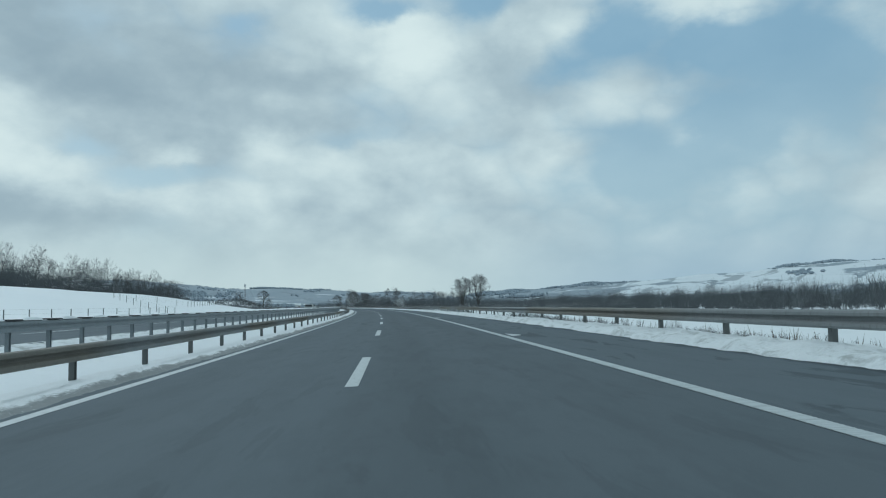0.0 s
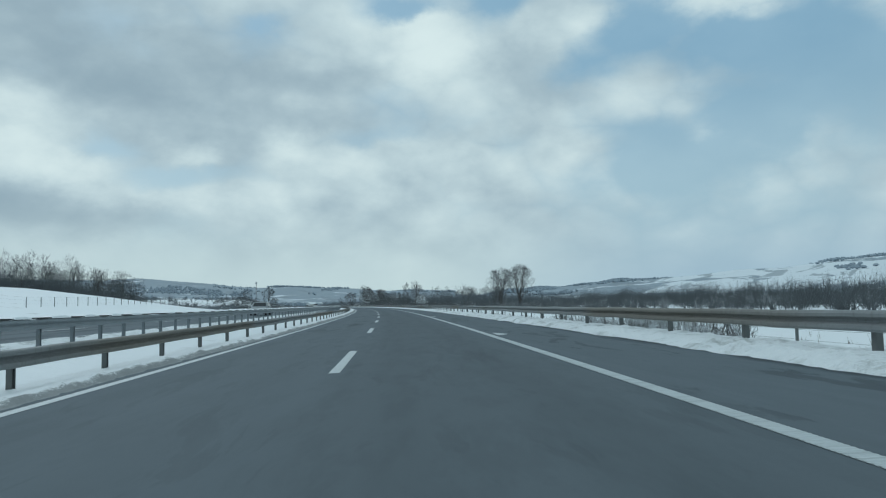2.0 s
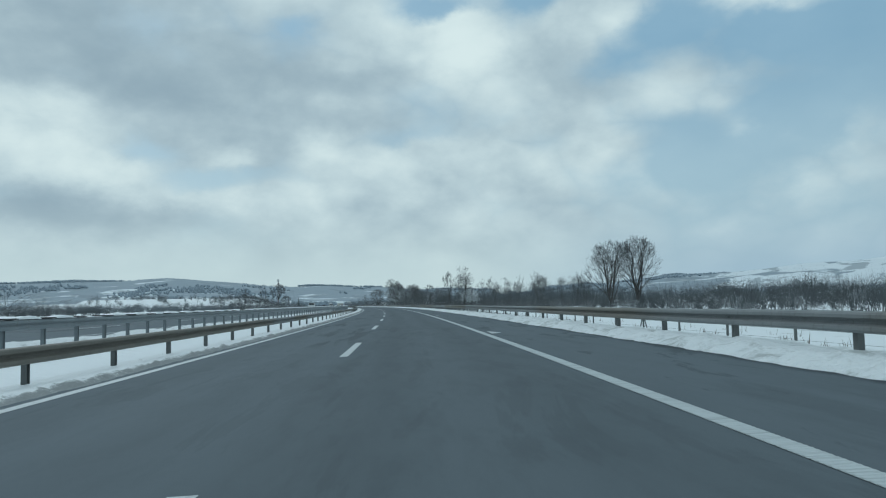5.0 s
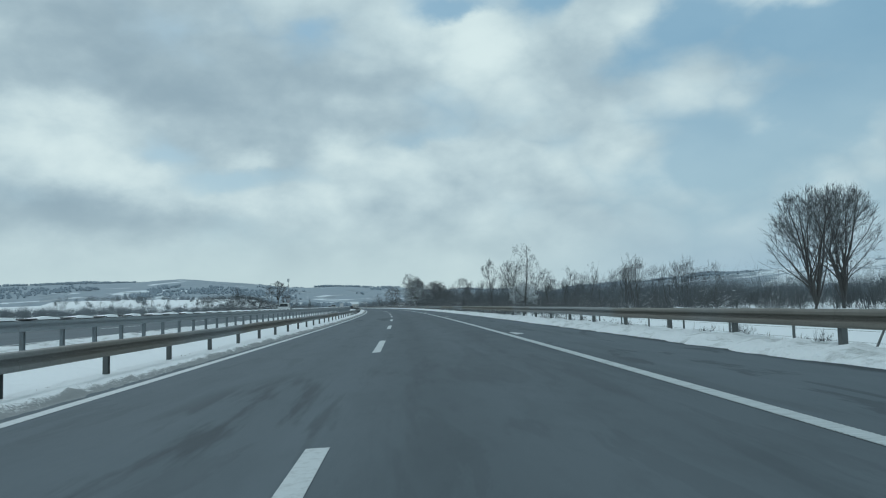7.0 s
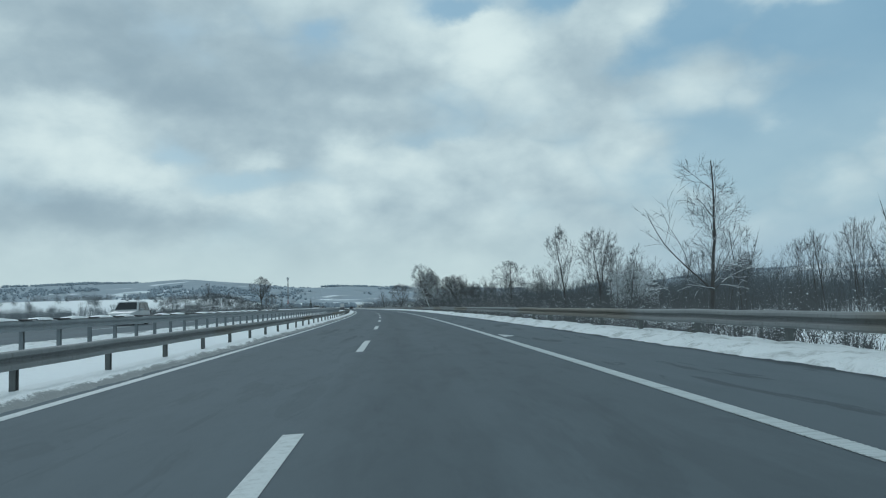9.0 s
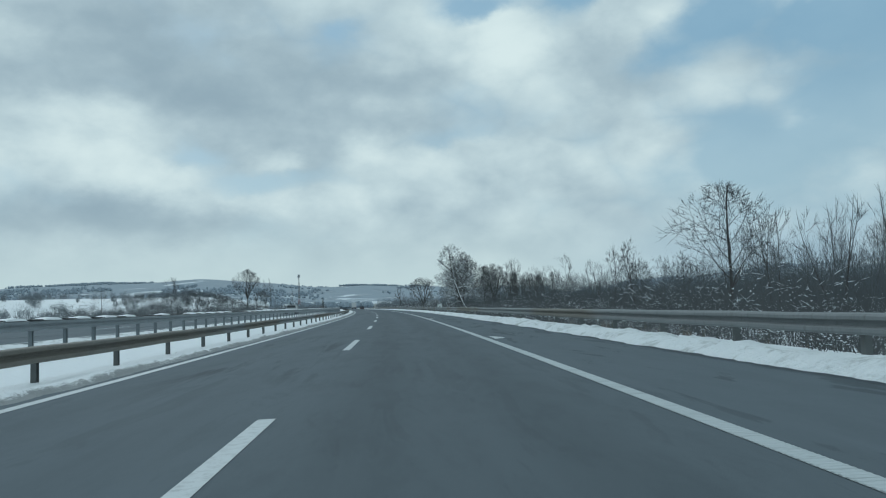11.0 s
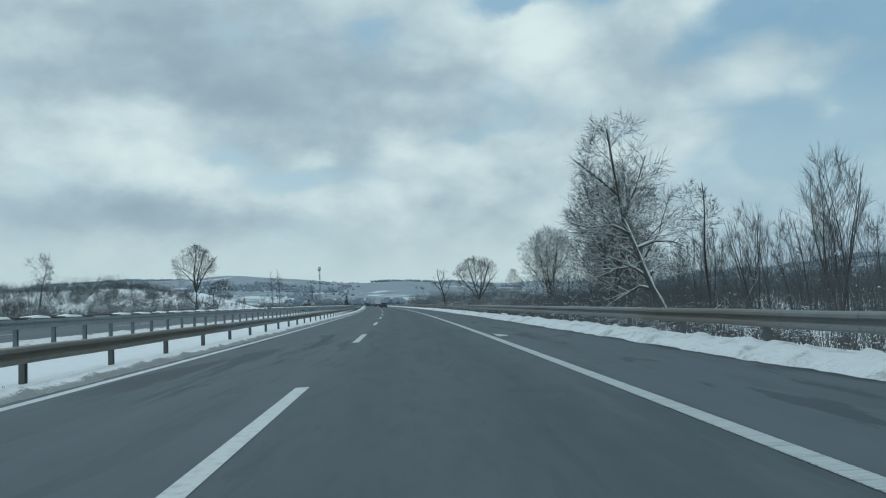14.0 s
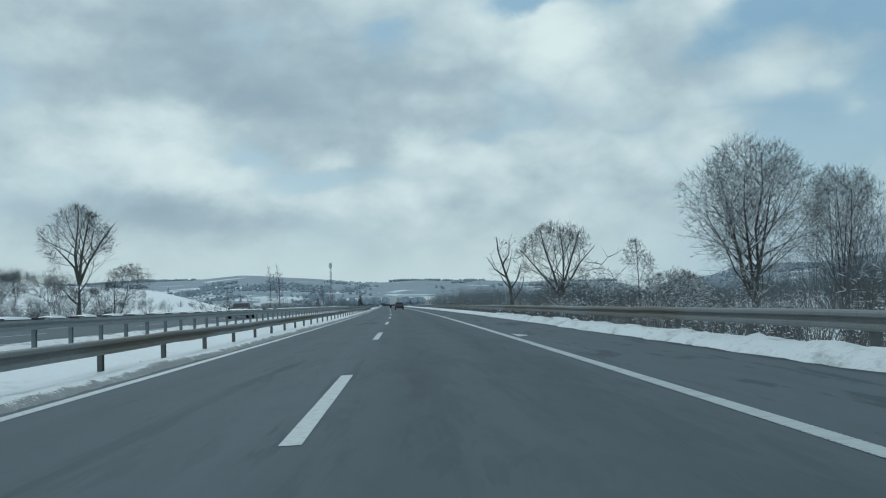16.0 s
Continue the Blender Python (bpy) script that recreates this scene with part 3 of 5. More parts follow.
def left_bank(S, F):
    lump = np.maximum(0, rough_noise(S, F * 1.57, 0.24, 3)) * 0.07 + 0.045 * rough_noise(S, F * 1.57, 0.13, 4)
    tall = 0.85 + 0.35 * rough_noise(S, S * 0, 3.0, 5)
    ridge = np.interp(F, (0, 0.06, 0.13, 0.22, 0.33, 0.48, 1.0), (-0.02, 0.0, 0.07, 0.12, 0.10, 0.06, 0.03)) * np.maximum(0.35, tall)
    return ridge + lump * np.interp(F, (0, 0.06, 0.13, 0.3, 0.5, 1), (0.1, 0.4, 1, 0.8, 0.3, 0.12))


def right_bank(S, F):
    """Wide along the open meadow, a narrower ridge in front of the weeds further on."""
    slim = np.clip((S - 345) / 30.0, 0, 1)
    lump = np.maximum(0, rough_noise(S, F * 2.4, 0.6, 5)) * 0.10 + 0.05 * rough_noise(S, F * 2.4, 0.22, 6)
    wide = np.interp(F, (0, 0.07, 0.25, 0.55, 1.0), (-0.02, 0.05, 0.12, 0.09, -0.02))
    ridge = np.interp(F, (0, 0.07, 0.2, 0.4, 0.55, 0.7, 1.0), (-0.02, 0.06, 0.15, 0.15, 0.04, -0.06, -0.2))
    return wide * (1 - slim) + ridge * slim + lump * np.interp(F, (0, 0.06, 0.5, 1), (0.25, 1, 0.9, 0.5))


bank_strip("snow_bank", -4.0, -5.6, 18, left_bank, DIRTY_SNOW, "low ridge of dirty ploughed snow beside the edge line", 0.09, 1.0)
bank_strip("snow_bank", 6.45, 8.6, 14, right_bank, BANK_SNOW, "uneven ridge of ploughed snow below the roadside rail", 0.14, 2.0)
bank_strip("snow_bank", -10.35, -9.3, 5, lambda S, F: np.interp(F, (0, 0.4, 1), (0.44, 0.56, 0.36)) + 0.05 * rough_noise(S, F, 1.5, 8), BANK_SNOW, "snow ridge beside the opposite carriageway", 0.1, 3.0)
bank_strip("snow_bank", -20.3, -22.5, 5, lambda S, F: np.interp(F, (0, 0.4, 1), (0.66, 0.85, 0.55)) + 0.06 * rough_noise(S, F, 1.5, 9), BANK_SNOW, "snow ridge beside the opposite carriageway", 0.12, 4.0)


# ---------------------------------------------------------------- guard rails
RAIL_S = np.concatenate([np.arange(-12, 700, 2.0), np.arange(700, 1150, 6.0)])


def extrude_line(name, u, profile, mat, closed=True, jitter=0.0):
    """A profile of (out, up) points carried along the road at u."""
    n = len(profile)
    verts, faces = [], []
    rng = np.random.RandomState(5)
    for s in RAIL_S:
        dw, du = (rng.normal(0, jitter, 2) if jitter else (0, 0))
        for a, b in profile:
            verts.append(line_xyz(s, u + a + du, b + dw))
    for k in range(len(RAIL_S) - 1):
        for j in range(n if closed else n - 1):
            a, b = k * n + j, k * n + (j + 1) % n
            faces.append((a, b, b + n, a + n))
    return mesh_of(name, verts, faces, mat)


def w_beam(z0, side):
    """Corrugated beam, 31 cm high, its waves towards side."""
    front = ((0.0, 0.0), (0.065, 0.018), (0.083, 0.045), (0.083, 0.092), (0.004, 0.132), (-0.004, 0.155), (0.004, 0.178), (0.083, 0.218), (0.083, 0.265), (0.065, 0.292), (0.0, 0.31))
    pts = [(a * side, z0 + b) for a, b in front]
    return pts + [(a - 0.012 * side, b) for a, b in reversed(pts)]


def post_mesh(name, mat, width, depth, z0, z1):
    """Channel section post."""
    bm = bmesh.new()
    box_bm(bm, -depth / 2, depth / 2, -width / 2, -width / 2 + 0.012, z0, z1)
    box_bm(bm, -depth / 2, -depth / 2 + 0.012, -width / 2 + 0.012, width / 2 - 0.012, z0, z1)
    box_bm(bm, -depth / 2, depth / 2, width / 2 - 0.012, width / 2, z0, z1)
    return bm_mesh(name, bm, mat)


def guard_rail(u, side, z_beam, step, first, count, label, post, spacer, mat):
    rail = tagged(new("guard_rail"), label, "guard rail")
    part("beam", extrude_line("beam", u, w_beam(z_beam, side), mat, jitter=0.006), rail)
    for k in range(count):
        s = first + step * k
        part("post", post, rail, m=on_line(s, u - side * 0.13, 0.0))
        if spacer and s < 640:
            part("spacer", spacer, rail, m=on_line(s, u - side * 0.06, z_beam + 0.155))
    return rail


POST = post_mesh("post", STEEL_POST, 0.12, 0.10, -0.25, 0.62)
SPACER = box_mesh("spacer", STEEL_POST, -0.05, 0.045, -0.06, 0.06, -0.06, 0.06)
guard_rail(-5.15, 1.0, 0.39, 4.028, 1.54 - 4.028 * 3, 200, "weathered steel guard rail on posts in the snowy median", POST, SPACER, STEEL)
guard_rail(7.72, -1.0, 0.35, 4.008, 3.43 - 4.008 * 3, 200, "weathered steel guard rail at the edge of the hard shoulder", POST, SPACER, STEEL)

# the far median rail: a deep box beam on close posts, snow lying on its top between the brackets
FAR_U = -7.9
far_rail = tagged(new("guard_rail"), "grey-blue steel median barrier with snow along its top", "guard rail")
part("beam", extrude_line("beam", FAR_U, ((0.0, 0.940), (0.06, 0.960), (0.08, 1.010), (0.03, 1.065), (0.08, 1.120), (0.06, 1.180), (0.0, 1.200), (-0.30, 1.200), (-0.30, 1.180), (-0.02, 1.170), (-0.03, 0.960)), STEEL_BLUE, jitter=0.004), far_rail)
FAR_POST = post_mesh("post", STEEL_BLUE, 0.11, 0.09, 0.05, 1.18)
BRACKET = box_mesh("bracket", BLACK_TRIM, -0.34, 0.09, -0.34, 0.34, 1.201, 1.230, bevel=0.006)
for k in range(300):
    s = 0.72 + 2.006 * (k + 7)
    part("post", FAR_POST, far_rail, m=on_line(s, FAR_U - 0.07, 0.0))
    part("bracket", BRACKET, far_rail, m=on_line(s, FAR_U, 0.0))


def rest_of(name, me, u, first, last):
    """The far repeats of one part of the median barrier, joined."""
    verts, faces = [], []
    corners, sides = [v.co.copy() for v in me.vertices], [tuple(q.vertices) for q in me.polygons]
    for k in range(first, last):
        m = on_line(0.72 + 2.006 * k, u, 0.0)
        base = len(verts)
        verts += [m @ c for c in corners]
        faces += [tuple(base + i for i in q) for q in sides]
    return mesh_of(name, verts, faces, me.materials[0])


tagged(part("post", rest_of("post", FAR_POST, FAR_U - 0.07, 307, 500), far_rail, "far posts of the barrier"), kind="stuff")
FAR_PLATE = box_mesh("bracket", BLACK_TRIM, -0.34, 0.09, -0.34, 0.34, 1.201, 1.230)
tagged(part("bracket", rest_of("bracket", FAR_PLATE, FAR_U, 307, 400), far_rail, "far brackets of the barrier"), kind="stuff")


def rail_snow():
    verts, faces = [], []
    rng = random.Random(4)
    for k in range(360):
        s0 = 0.72 + 2.006 * (k - 4)
        if rng.random() < 0.12:
            continue
        lo, hi = s0 + rng.uniform(0.36, 0.6), s0 + rng.uniform(1.35, 1.62)
        n = 6
        base = len(verts)
        for i in range(n + 1):
            f = i / n
            h = 0.035 + 0.05 * math.sin(math.pi * f) ** 0.5 * rng.uniform(0.6, 1.1)
            s = lo + (hi - lo) * f
            for a, b in ((0.07, 1.199), (0.05, 1.20 + h * 0.8), (-0.1, 1.20 + h), (-0.26, 1.20 + h * 0.8), (-0.3, 1.199)):
                verts.append(line_xyz(s, FAR_U + a, b))
        for i in range(n):
            for j in range(4):
                a = base + i * 5 + j
                faces.append((a, a + 1, a + 6, a + 5))
        faces.append(tuple(base + j for j in range(5)))
        faces.append(tuple(base + n * 5 + 4 - j for j in range(5)))
    return tagged(new("rail_snow", mesh_of("rail_snow", verts, faces, SNOW, smooth=True)), "patches of snow lying on the median barrier", "snow", kind="stuff")


rail_snow()


# ---------------------------------------------------------------- trees
class Wood:
    """Collects tapered limbs as triangles."""

    def __init__(self):
        self.v, self.f = [], []

    def limb(self, pts, radii, sides):
        base = len(self.v)
        n = len(pts)
        for i, (p, r) in enumerate(zip(pts, radii)):
            d = (pts[min(i + 1, n - 1)] - pts[max(i - 1, 0)])
            d.normalize()
            a = d.cross(Vector((0.31, 0.95, 0.05)))
            a.normalize()
            b = d.cross(a)
            for k in range(sides):
                t = 2 * math.pi * k / sides
                self.v.append(p + (a * math.cos(t) + b * math.sin(t)) * r)
        for i in range(n - 1):
            for k in range(sides):
                a, b = base + i * sides + k, base + i * sides + (k + 1) % sides
                self.f.append((a, b, b + sides, a + sides))

    def spike(self, a, b, r):
        """A last twig: a narrow folded blade that runs out in its tip."""
        n = len(self.v)
        d = (b - a).normalized()
        p = d.cross(Vector((0.31, 0.95, 0.05)))
        p.normalize()
        q = d.cross(p)
        self.v += [a + p * r, a + (q * 0.87 - p * 0.5) * r, a - (q * 0.87 + p * 0.5) * r, b]
        self.f += [(n, n + 1, n + 3), (n + 1, n + 2, n + 3)]

    def mesh(self, name, mat):
        return mesh_of(name, self.v, self.f, mat, smooth=True)


ROUND = ((0.0, 0.35), (0.15, 0.75), (0.45, 1.0), (0.75, 0.8), (0.92, 0.45), (1.0, 0.1))
TALL = ((0.0, 0.75), (0.1, 1.0), (0.28, 0.72), (0.42, 0.75), (0.6, 0.75), (0.8, 0.5), (1.0, 0.1))
SLIM = ((0.0, 0.5), (0.3, 0.9), (0.6, 1.0), (0.85, 0.7), (1.0, 0.12))
VASE = ((0.0, 0.7), (0.2, 0.9), (0.5, 1.0), (0.72, 0.95), (0.9, 0.62), (1.0, 0.15))


class Grown:
    """Branches of a bare tree: points, radii and level of each, and its last twigs."""

    def __init__(self, r, height, width, base, shape, lean, angle, rise, limbs, subs, twigs, twig, fine, up):
        self.r, self.height, self.width, self.base, self.lean = r, height, width, base, lean
        self.hs, self.rs = zip(*shape)
        self.angle, self.rise, self.limbs, self.subs, self.twigs, self.twig, self.fine, self.up = angle, rise, limbs, subs, twigs, twig, fine, up
        self.lobes = [(r.uniform(0, 6.28), r.uniform(0.08, 0.2)) for k in range(3)]
        self.runs, self.tips = [], []

    def room(self, p):
        """How far inside the crown's outline a point lies: below 1 inside."""
        f = (p.z / self.height - self.base) / (1 - self.base)
        x, y = p.x - self.lean[0] * p.z, p.y - self.lean[1] * p.z
        t = math.atan2(y, x)
        lim = max(0.3, float(np.interp(f, self.hs, self.rs))) * self.width * 0.5 * (1 + sum(a * math.cos((k + 1) * t + ph + 2.5 * f) for k, (ph, a) in enumerate(self.lobes)))
        return 9.0 if f > 1 else math.hypot(x, y) / max(0.05, lim)

    def reach(self, p, d, most):
        """The length, up to most, that a branch may have before it leaves the outline."""
        n, good = 8, 0.14
        for k in range(1, n + 1):
            if self.room(p + (d + Vector((0, 0, self.rise * 0.3 * k / n))).normalized() * (most * k / n)) > 1.0:
                break
            good = k / n
        return most * good * self.r.uniform(0.85, 1.1)

    def branch(self, p, d, length, rad, level, line=None):
        r = self.r
        if line is None:
            n = (9, 6, 4, 2)[level]
            pts, q, dd = [p.copy()], p.copy(), d.copy()
            wob = (0.045, 0.1, 0.13, 0.16)[level]
            bow = Vector((r.gauss(0, 1), r.gauss(0, 1), 0)) * (0.012, 0.03, 0.05, 0.06)[level]
            for k in range(n):
                dd = (dd + bow + Vector((r.gauss(0, wob), r.gauss(0, wob), r.gauss(0, wob * 0.7) + self.rise * (0.1, 0.10, 0.12, 0.12)[level]))).normalized()
                if level < 2 and self.room(q + dd * (length / n)) > 0.8:
                    dd = (dd - Vector((q.x - self.lean[0] * q.z, q.y - self.lean[1] * q.z, 0)).normalized() * 0.3 * math.hypot(dd.x, dd.y)).normalized()
                q = q + dd * (length / n)
                pts.append(q.copy())
                if k >= n // 2 and self.room(q) > 1.08:
                    n = k + 1
                    length *= n / 9 if level == 0 else 1.0
                    break
        else:
            pts = [Vector(v) for v in line]
            n = len(pts) - 1
            length = sum((b - a).length for a, b in zip(pts, pts[1:]))
        end = max(self.twig * 0.7, rad * (0.2, 0.24, 0.3, 0.4)[level])
        radii = [rad + (end - rad) * (k / n) ** 0.7 for k in range(n + 1)]
        self.runs.append((pts, radii, level))
        if level == 3:
            self.twigs_on(pts, self.twigs)
            return
        count = (self.limbs, self.subs, max(2, self.subs - 2))[level]
        first = (max(0.12, self.base * 0.9) if line is None or pts[0].z < 0 else 0.15, 0.22, 0.2)[level]
        if line is not None and level == 0 and pts[0].z < 0 and pts[-1].z < self.height * 0.5:
            count = 2
        spin = r.uniform(0, 6.28)
        for k in range(count):
            f = first + (0.99 - first) * (k + r.random()) / count
            i = min(n - 1, int(f * n))
            a = pts[i].lerp(pts[i + 1], f * n - i)
            along = (pts[i + 1] - pts[i]).normalized()
            side = along.cross(Vector((0.31, 0.95, 0.05)) if abs(along.z) > 0.3 else Vector((0, 0, 1))).normalized()
            spin += 2.4 + r.gauss(0, 0.4)
            if self.room(a) > (1.0, 1.12, 1.25)[level]:
                continue
            side = Matrix.Rotation(spin, 3, along) @ side
            open_ = radians(self.angle * (1.0, 1.1, 1.05)[level] * r.uniform(0.75, 1.25))
            d2 = (along * math.cos(open_) + side * math.sin(open_) + Vector((0, 0, 0.12 * self.up if level else 0.0))).normalized()
            most = (self.width * 0.85 * (1.15 - 0.4 * f), length * 0.62 * (1.25 - 0.7 * f), length * 0.55 * (1.25 - 0.6 * f))[level]
            ln = self.reach(a, d2, most)
            if ln < self.height * 0.012:
                continue
            w = radii[i] * (0.52, 0.5, 0.5)[level] * r.uniform(0.8, 1.15) * (0.55 + 0.45 * min(1.0, ln / most))
            # short branches carry fewer orders of twigs
            deeper = 3 if ln < self.height * 0.05 else 2 if ln < self.height * 0.11 else 1
            self.branch(a, d2, ln, max(self.twig * 0.8, w), max(level + 1, deeper))
        self.twigs_on(pts[-2:], self.twigs)

    def twigs_on(self, pts, count):
        r = self.r
        for k in range(count):
            i = min(len(pts) - 2, int(r.random() * (len(pts) - 1)))
            a = pts[i].lerp(pts[i + 1], r.random())
            along = (pts[i + 1] - pts[i]).normalized()
            d = (along + Vector((r.gauss(0, 0.38), r.gauss(0, 0.38), r.gauss(0, 0.25) + self.up * 0.45))).normalized()
            self.tips.append((a, a + d * (self.height * self.fine * r.uniform(0.45, 1.15))))
        d = (pts[-1] - pts[-2]).normalized()
        self.tips.append((pts[-1], pts[-1] + d * (self.height * self.fine * r.uniform(0.4, 0.9))))


def fork_lines(seed, height, width, low, count):
    """A short bole and the ascending stems into which it forks."""
    r = random.Random(seed)
    lines = [((0, 0, -0.5), (r.gauss(0, 0.06), r.gauss(0, 0.06), low * 0.5), (0, 0, low))]
    for k in range(count):
        a = 6.28 * (k + 0.5 * r.random()) / count
        out = width * 0.5 * (0.3 + 0.62 * ((k * 0.618 + 0.3) % 1.0))
        top = height * (1.0 - 0.3 * (out / (width * 0.5)) ** 2) * (1.0 if k == 0 else r.uniform(0.8, 1.0))
        x, y = math.cos(a) * out, math.sin(a) * out
        lines.append(((0, 0, low * 0.9),) + tuple((x * f + r.gauss(0, width * 0.03), y * f + r.gauss(0, width * 0.03), low + (top - low) * g) for f, g in ((0.25, 0.24), (0.52, 0.5), (0.78, 0.76), (1.0, 1.0))))
    return lines


def tree(name, label, seed, snow_label="snow", group="", crown_mat=None, split=True, height=9.0, width=5.0, base=0.3, shape=ROUND, stems=1, splay=0.25, lean=(0.0, 0.0), angle=46.0, rise=0.2,
         limbs=15, subs=7, twigs=4, girth=0.016, twig=0.009, fine=0.06, up=0.35, snowy=0.0, heavy=0.075, dust=0.014, frame_lines=(), forked=False):
    """Bare broadleaved tree: stems, limbs, a crown of twigs and the snow on it. frame_lines: stem and boughs of a tree with a form of its own."""
    r = random.Random(seed)
    g = Grown(r, height, width, base, shape, lean, angle, rise, limbs, subs, twigs, twig, fine, up)
    if frame_lines:
        for k, line in enumerate(frame_lines):
            g.branch(None, None, 0, height * girth * (1.0 if k == 0 else 0.62 if forked else 0.42), 0 if k == 0 or forked else 1, line)
    else:
        for k in range(stems):
            a = 6.28 * (k + 0.6 * r.random()) / stems
            s = splay * r.uniform(0.6, 1.2) if stems > 1 else 0.0
            d = Vector((math.cos(a) * s + lean[0], math.sin(a) * s + lean[1], 1.0)).normalized()
            p = Vector((math.cos(a), math.sin(a), 0)) * (0.2 if stems > 1 else 0.0) + Vector((0, 0, -0.4))
            g.branch(p, d, (height + 0.3) * (1.0 if stems == 1 else r.uniform(0.82, 0.98)), height * girth * (1.0 if stems == 1 else 0.8), 0)
    trunks, limb_parts, crown, snow = [], [], Wood(), Wood()
    for pts, radii, level in g.runs:
        if level == 0:
            trunks.append(Wood())
            trunks[-1].limb(pts, radii, 8 if split else 5)
        elif level == 1 and split:
            limb_parts.append(Wood())
            limb_parts[-1].limb(pts, radii, 5)
        else:
            crown.limb(pts, radii, 3)
        if snowy:
            for a, b, w in zip(pts, pts[1:], radii):
                flat = abs((b - a).normalized().z)
                if (flat < 0.62 if level else flat < 0.97 and lean != (0.0, 0.0)) and r.random() < snowy * (1.25 - 0.9 * a.z / height):
                    lift = Vector((0.75 * w if not level else 0, 0, w * (0.8 if level else 0.4) + 0.006))
                    k = max(dust, min(heavy, w * r.uniform(0.85, 1.25)))
                    snow.limb([a + lift, a.lerp(b, 0.5) + lift * 1.15, b + lift], [k * 0.7, k, k * 0.6], 3)
    for a, b in g.tips:
        crown.spike(a, b, twig * 0.8)
    t = tagged(new(name), label, "tree", group)
    for w in trunks:
        part("trunk", w.mesh("trunk", BARK), t)
    for w in limb_parts:
        part("limb", w.mesh("limb", BARK), t)
    tagged(part("crown", crown.mesh("crown", crown_mat or TWIG), t), kind="stuff")
    if snow.v:
        tagged(part("snow", snow.mesh("snow", SNOW), t, snow_label), kind="stuff")
    return t


def stand(ob, s, u, turn=0.0, scale=1.0, sink=0.1):
    p = ground_point(s, u)
    ob.matrix_basis = pose(p[0], p[1], p[2] - sink, 0, 0, turn) @ Matrix.Scale(scale, 4)
    return ob


def plant(ob, s, u, turn=0.0, scale=1.0, sink=0.1, label=""):
    p = ground_point(s, u)
    c = copy_thing(ob, pose(p[0], p[1], p[2] - sink, 0, 0, turn))
    c.scale = (scale, scale, scale * random.uniform(0.9, 1.1))
    if label:
        c["label"] = label
    return c


# single trees beside the road
stand(tree("willow", "large bare many-stemmed willow behind the roadside rail", 11, height=15.6, width=10.8, base=0.1, shape=VASE, girth=0.022, limbs=9, subs=6, angle=36.0, rise=0.4, up=0.8, twig=0.010, snowy=0.15, forked=True, frame_lines=fork_lines(11, 15.6, 9.6, 1.2, 6)), 341.7, 56.5)
stand(tree("willow", "bare willow with fine upright twigs", 12, height=14.2, width=9.8, base=0.1, shape=VASE, girth=0.022, limbs=9, subs=6, angle=36.0, rise=0.4, up=0.8, twig=0.010, snowy=0.15, forked=True, frame_lines=fork_lines(12, 14.2, 8.8, 1.0, 6)), 332.5, 47.3)
stand(tree("ash_tree", "tall bare tree with snow on its lower boughs", 13, height=11.3, width=8.2, base=0.14, shape=TALL, girth=0.016, rise=0.14, up=0.4, twigs=2, twig=0.009, snowy=0.9), 371.1, 21.8)
stand(tree("poplar", "slender bare poplar in the roadside wood", 14, height=12.0, width=4.4, base=0.3, shape=SLIM, girth=0.011, angle=34.0, rise=0.3, up=0.7, twig=0.008), 422.1, 25.0)
stand(tree("poplar", "slender bare poplar in the roadside wood", 15, height=11.7, width=5.4, base=0.26, shape=SLIM, stems=2, limbs=13, splay=0.06, girth=0.010, angle=30.0, rise=0.3, up=0.7, twig=0.008), 418.9, 28.9)
POPLAR = stand(tree("poplar", "slim upright bare poplar with fine rising twigs", 31, height=10.8, width=4.0, base=0.16, shape=SLIM, stems=3, limbs=10, subs=5, splay=0.12, girth=0.008, angle=26.0, rise=0.4, up=0.9, twigs=3, twig=0.006, fine=0.08), 541.1, 26.5)
plant(POPLAR, 544.5, 29.0, 140, 1.02)
plant(POPLAR, 530.5, 29.3, 60, 0.8)
plant(POPLAR, 527.0, 31.5, 250, 0.85)
plant(POPLAR, 550.3, 26.2, 200, 0.86)
stand(tree("oak", "small spreading bare tree dusted with snow", 16, height=8.2, width=7.0, base=0.25, girth=0.018, twig=0.009, snowy=0.4), 434.2, 19.8)
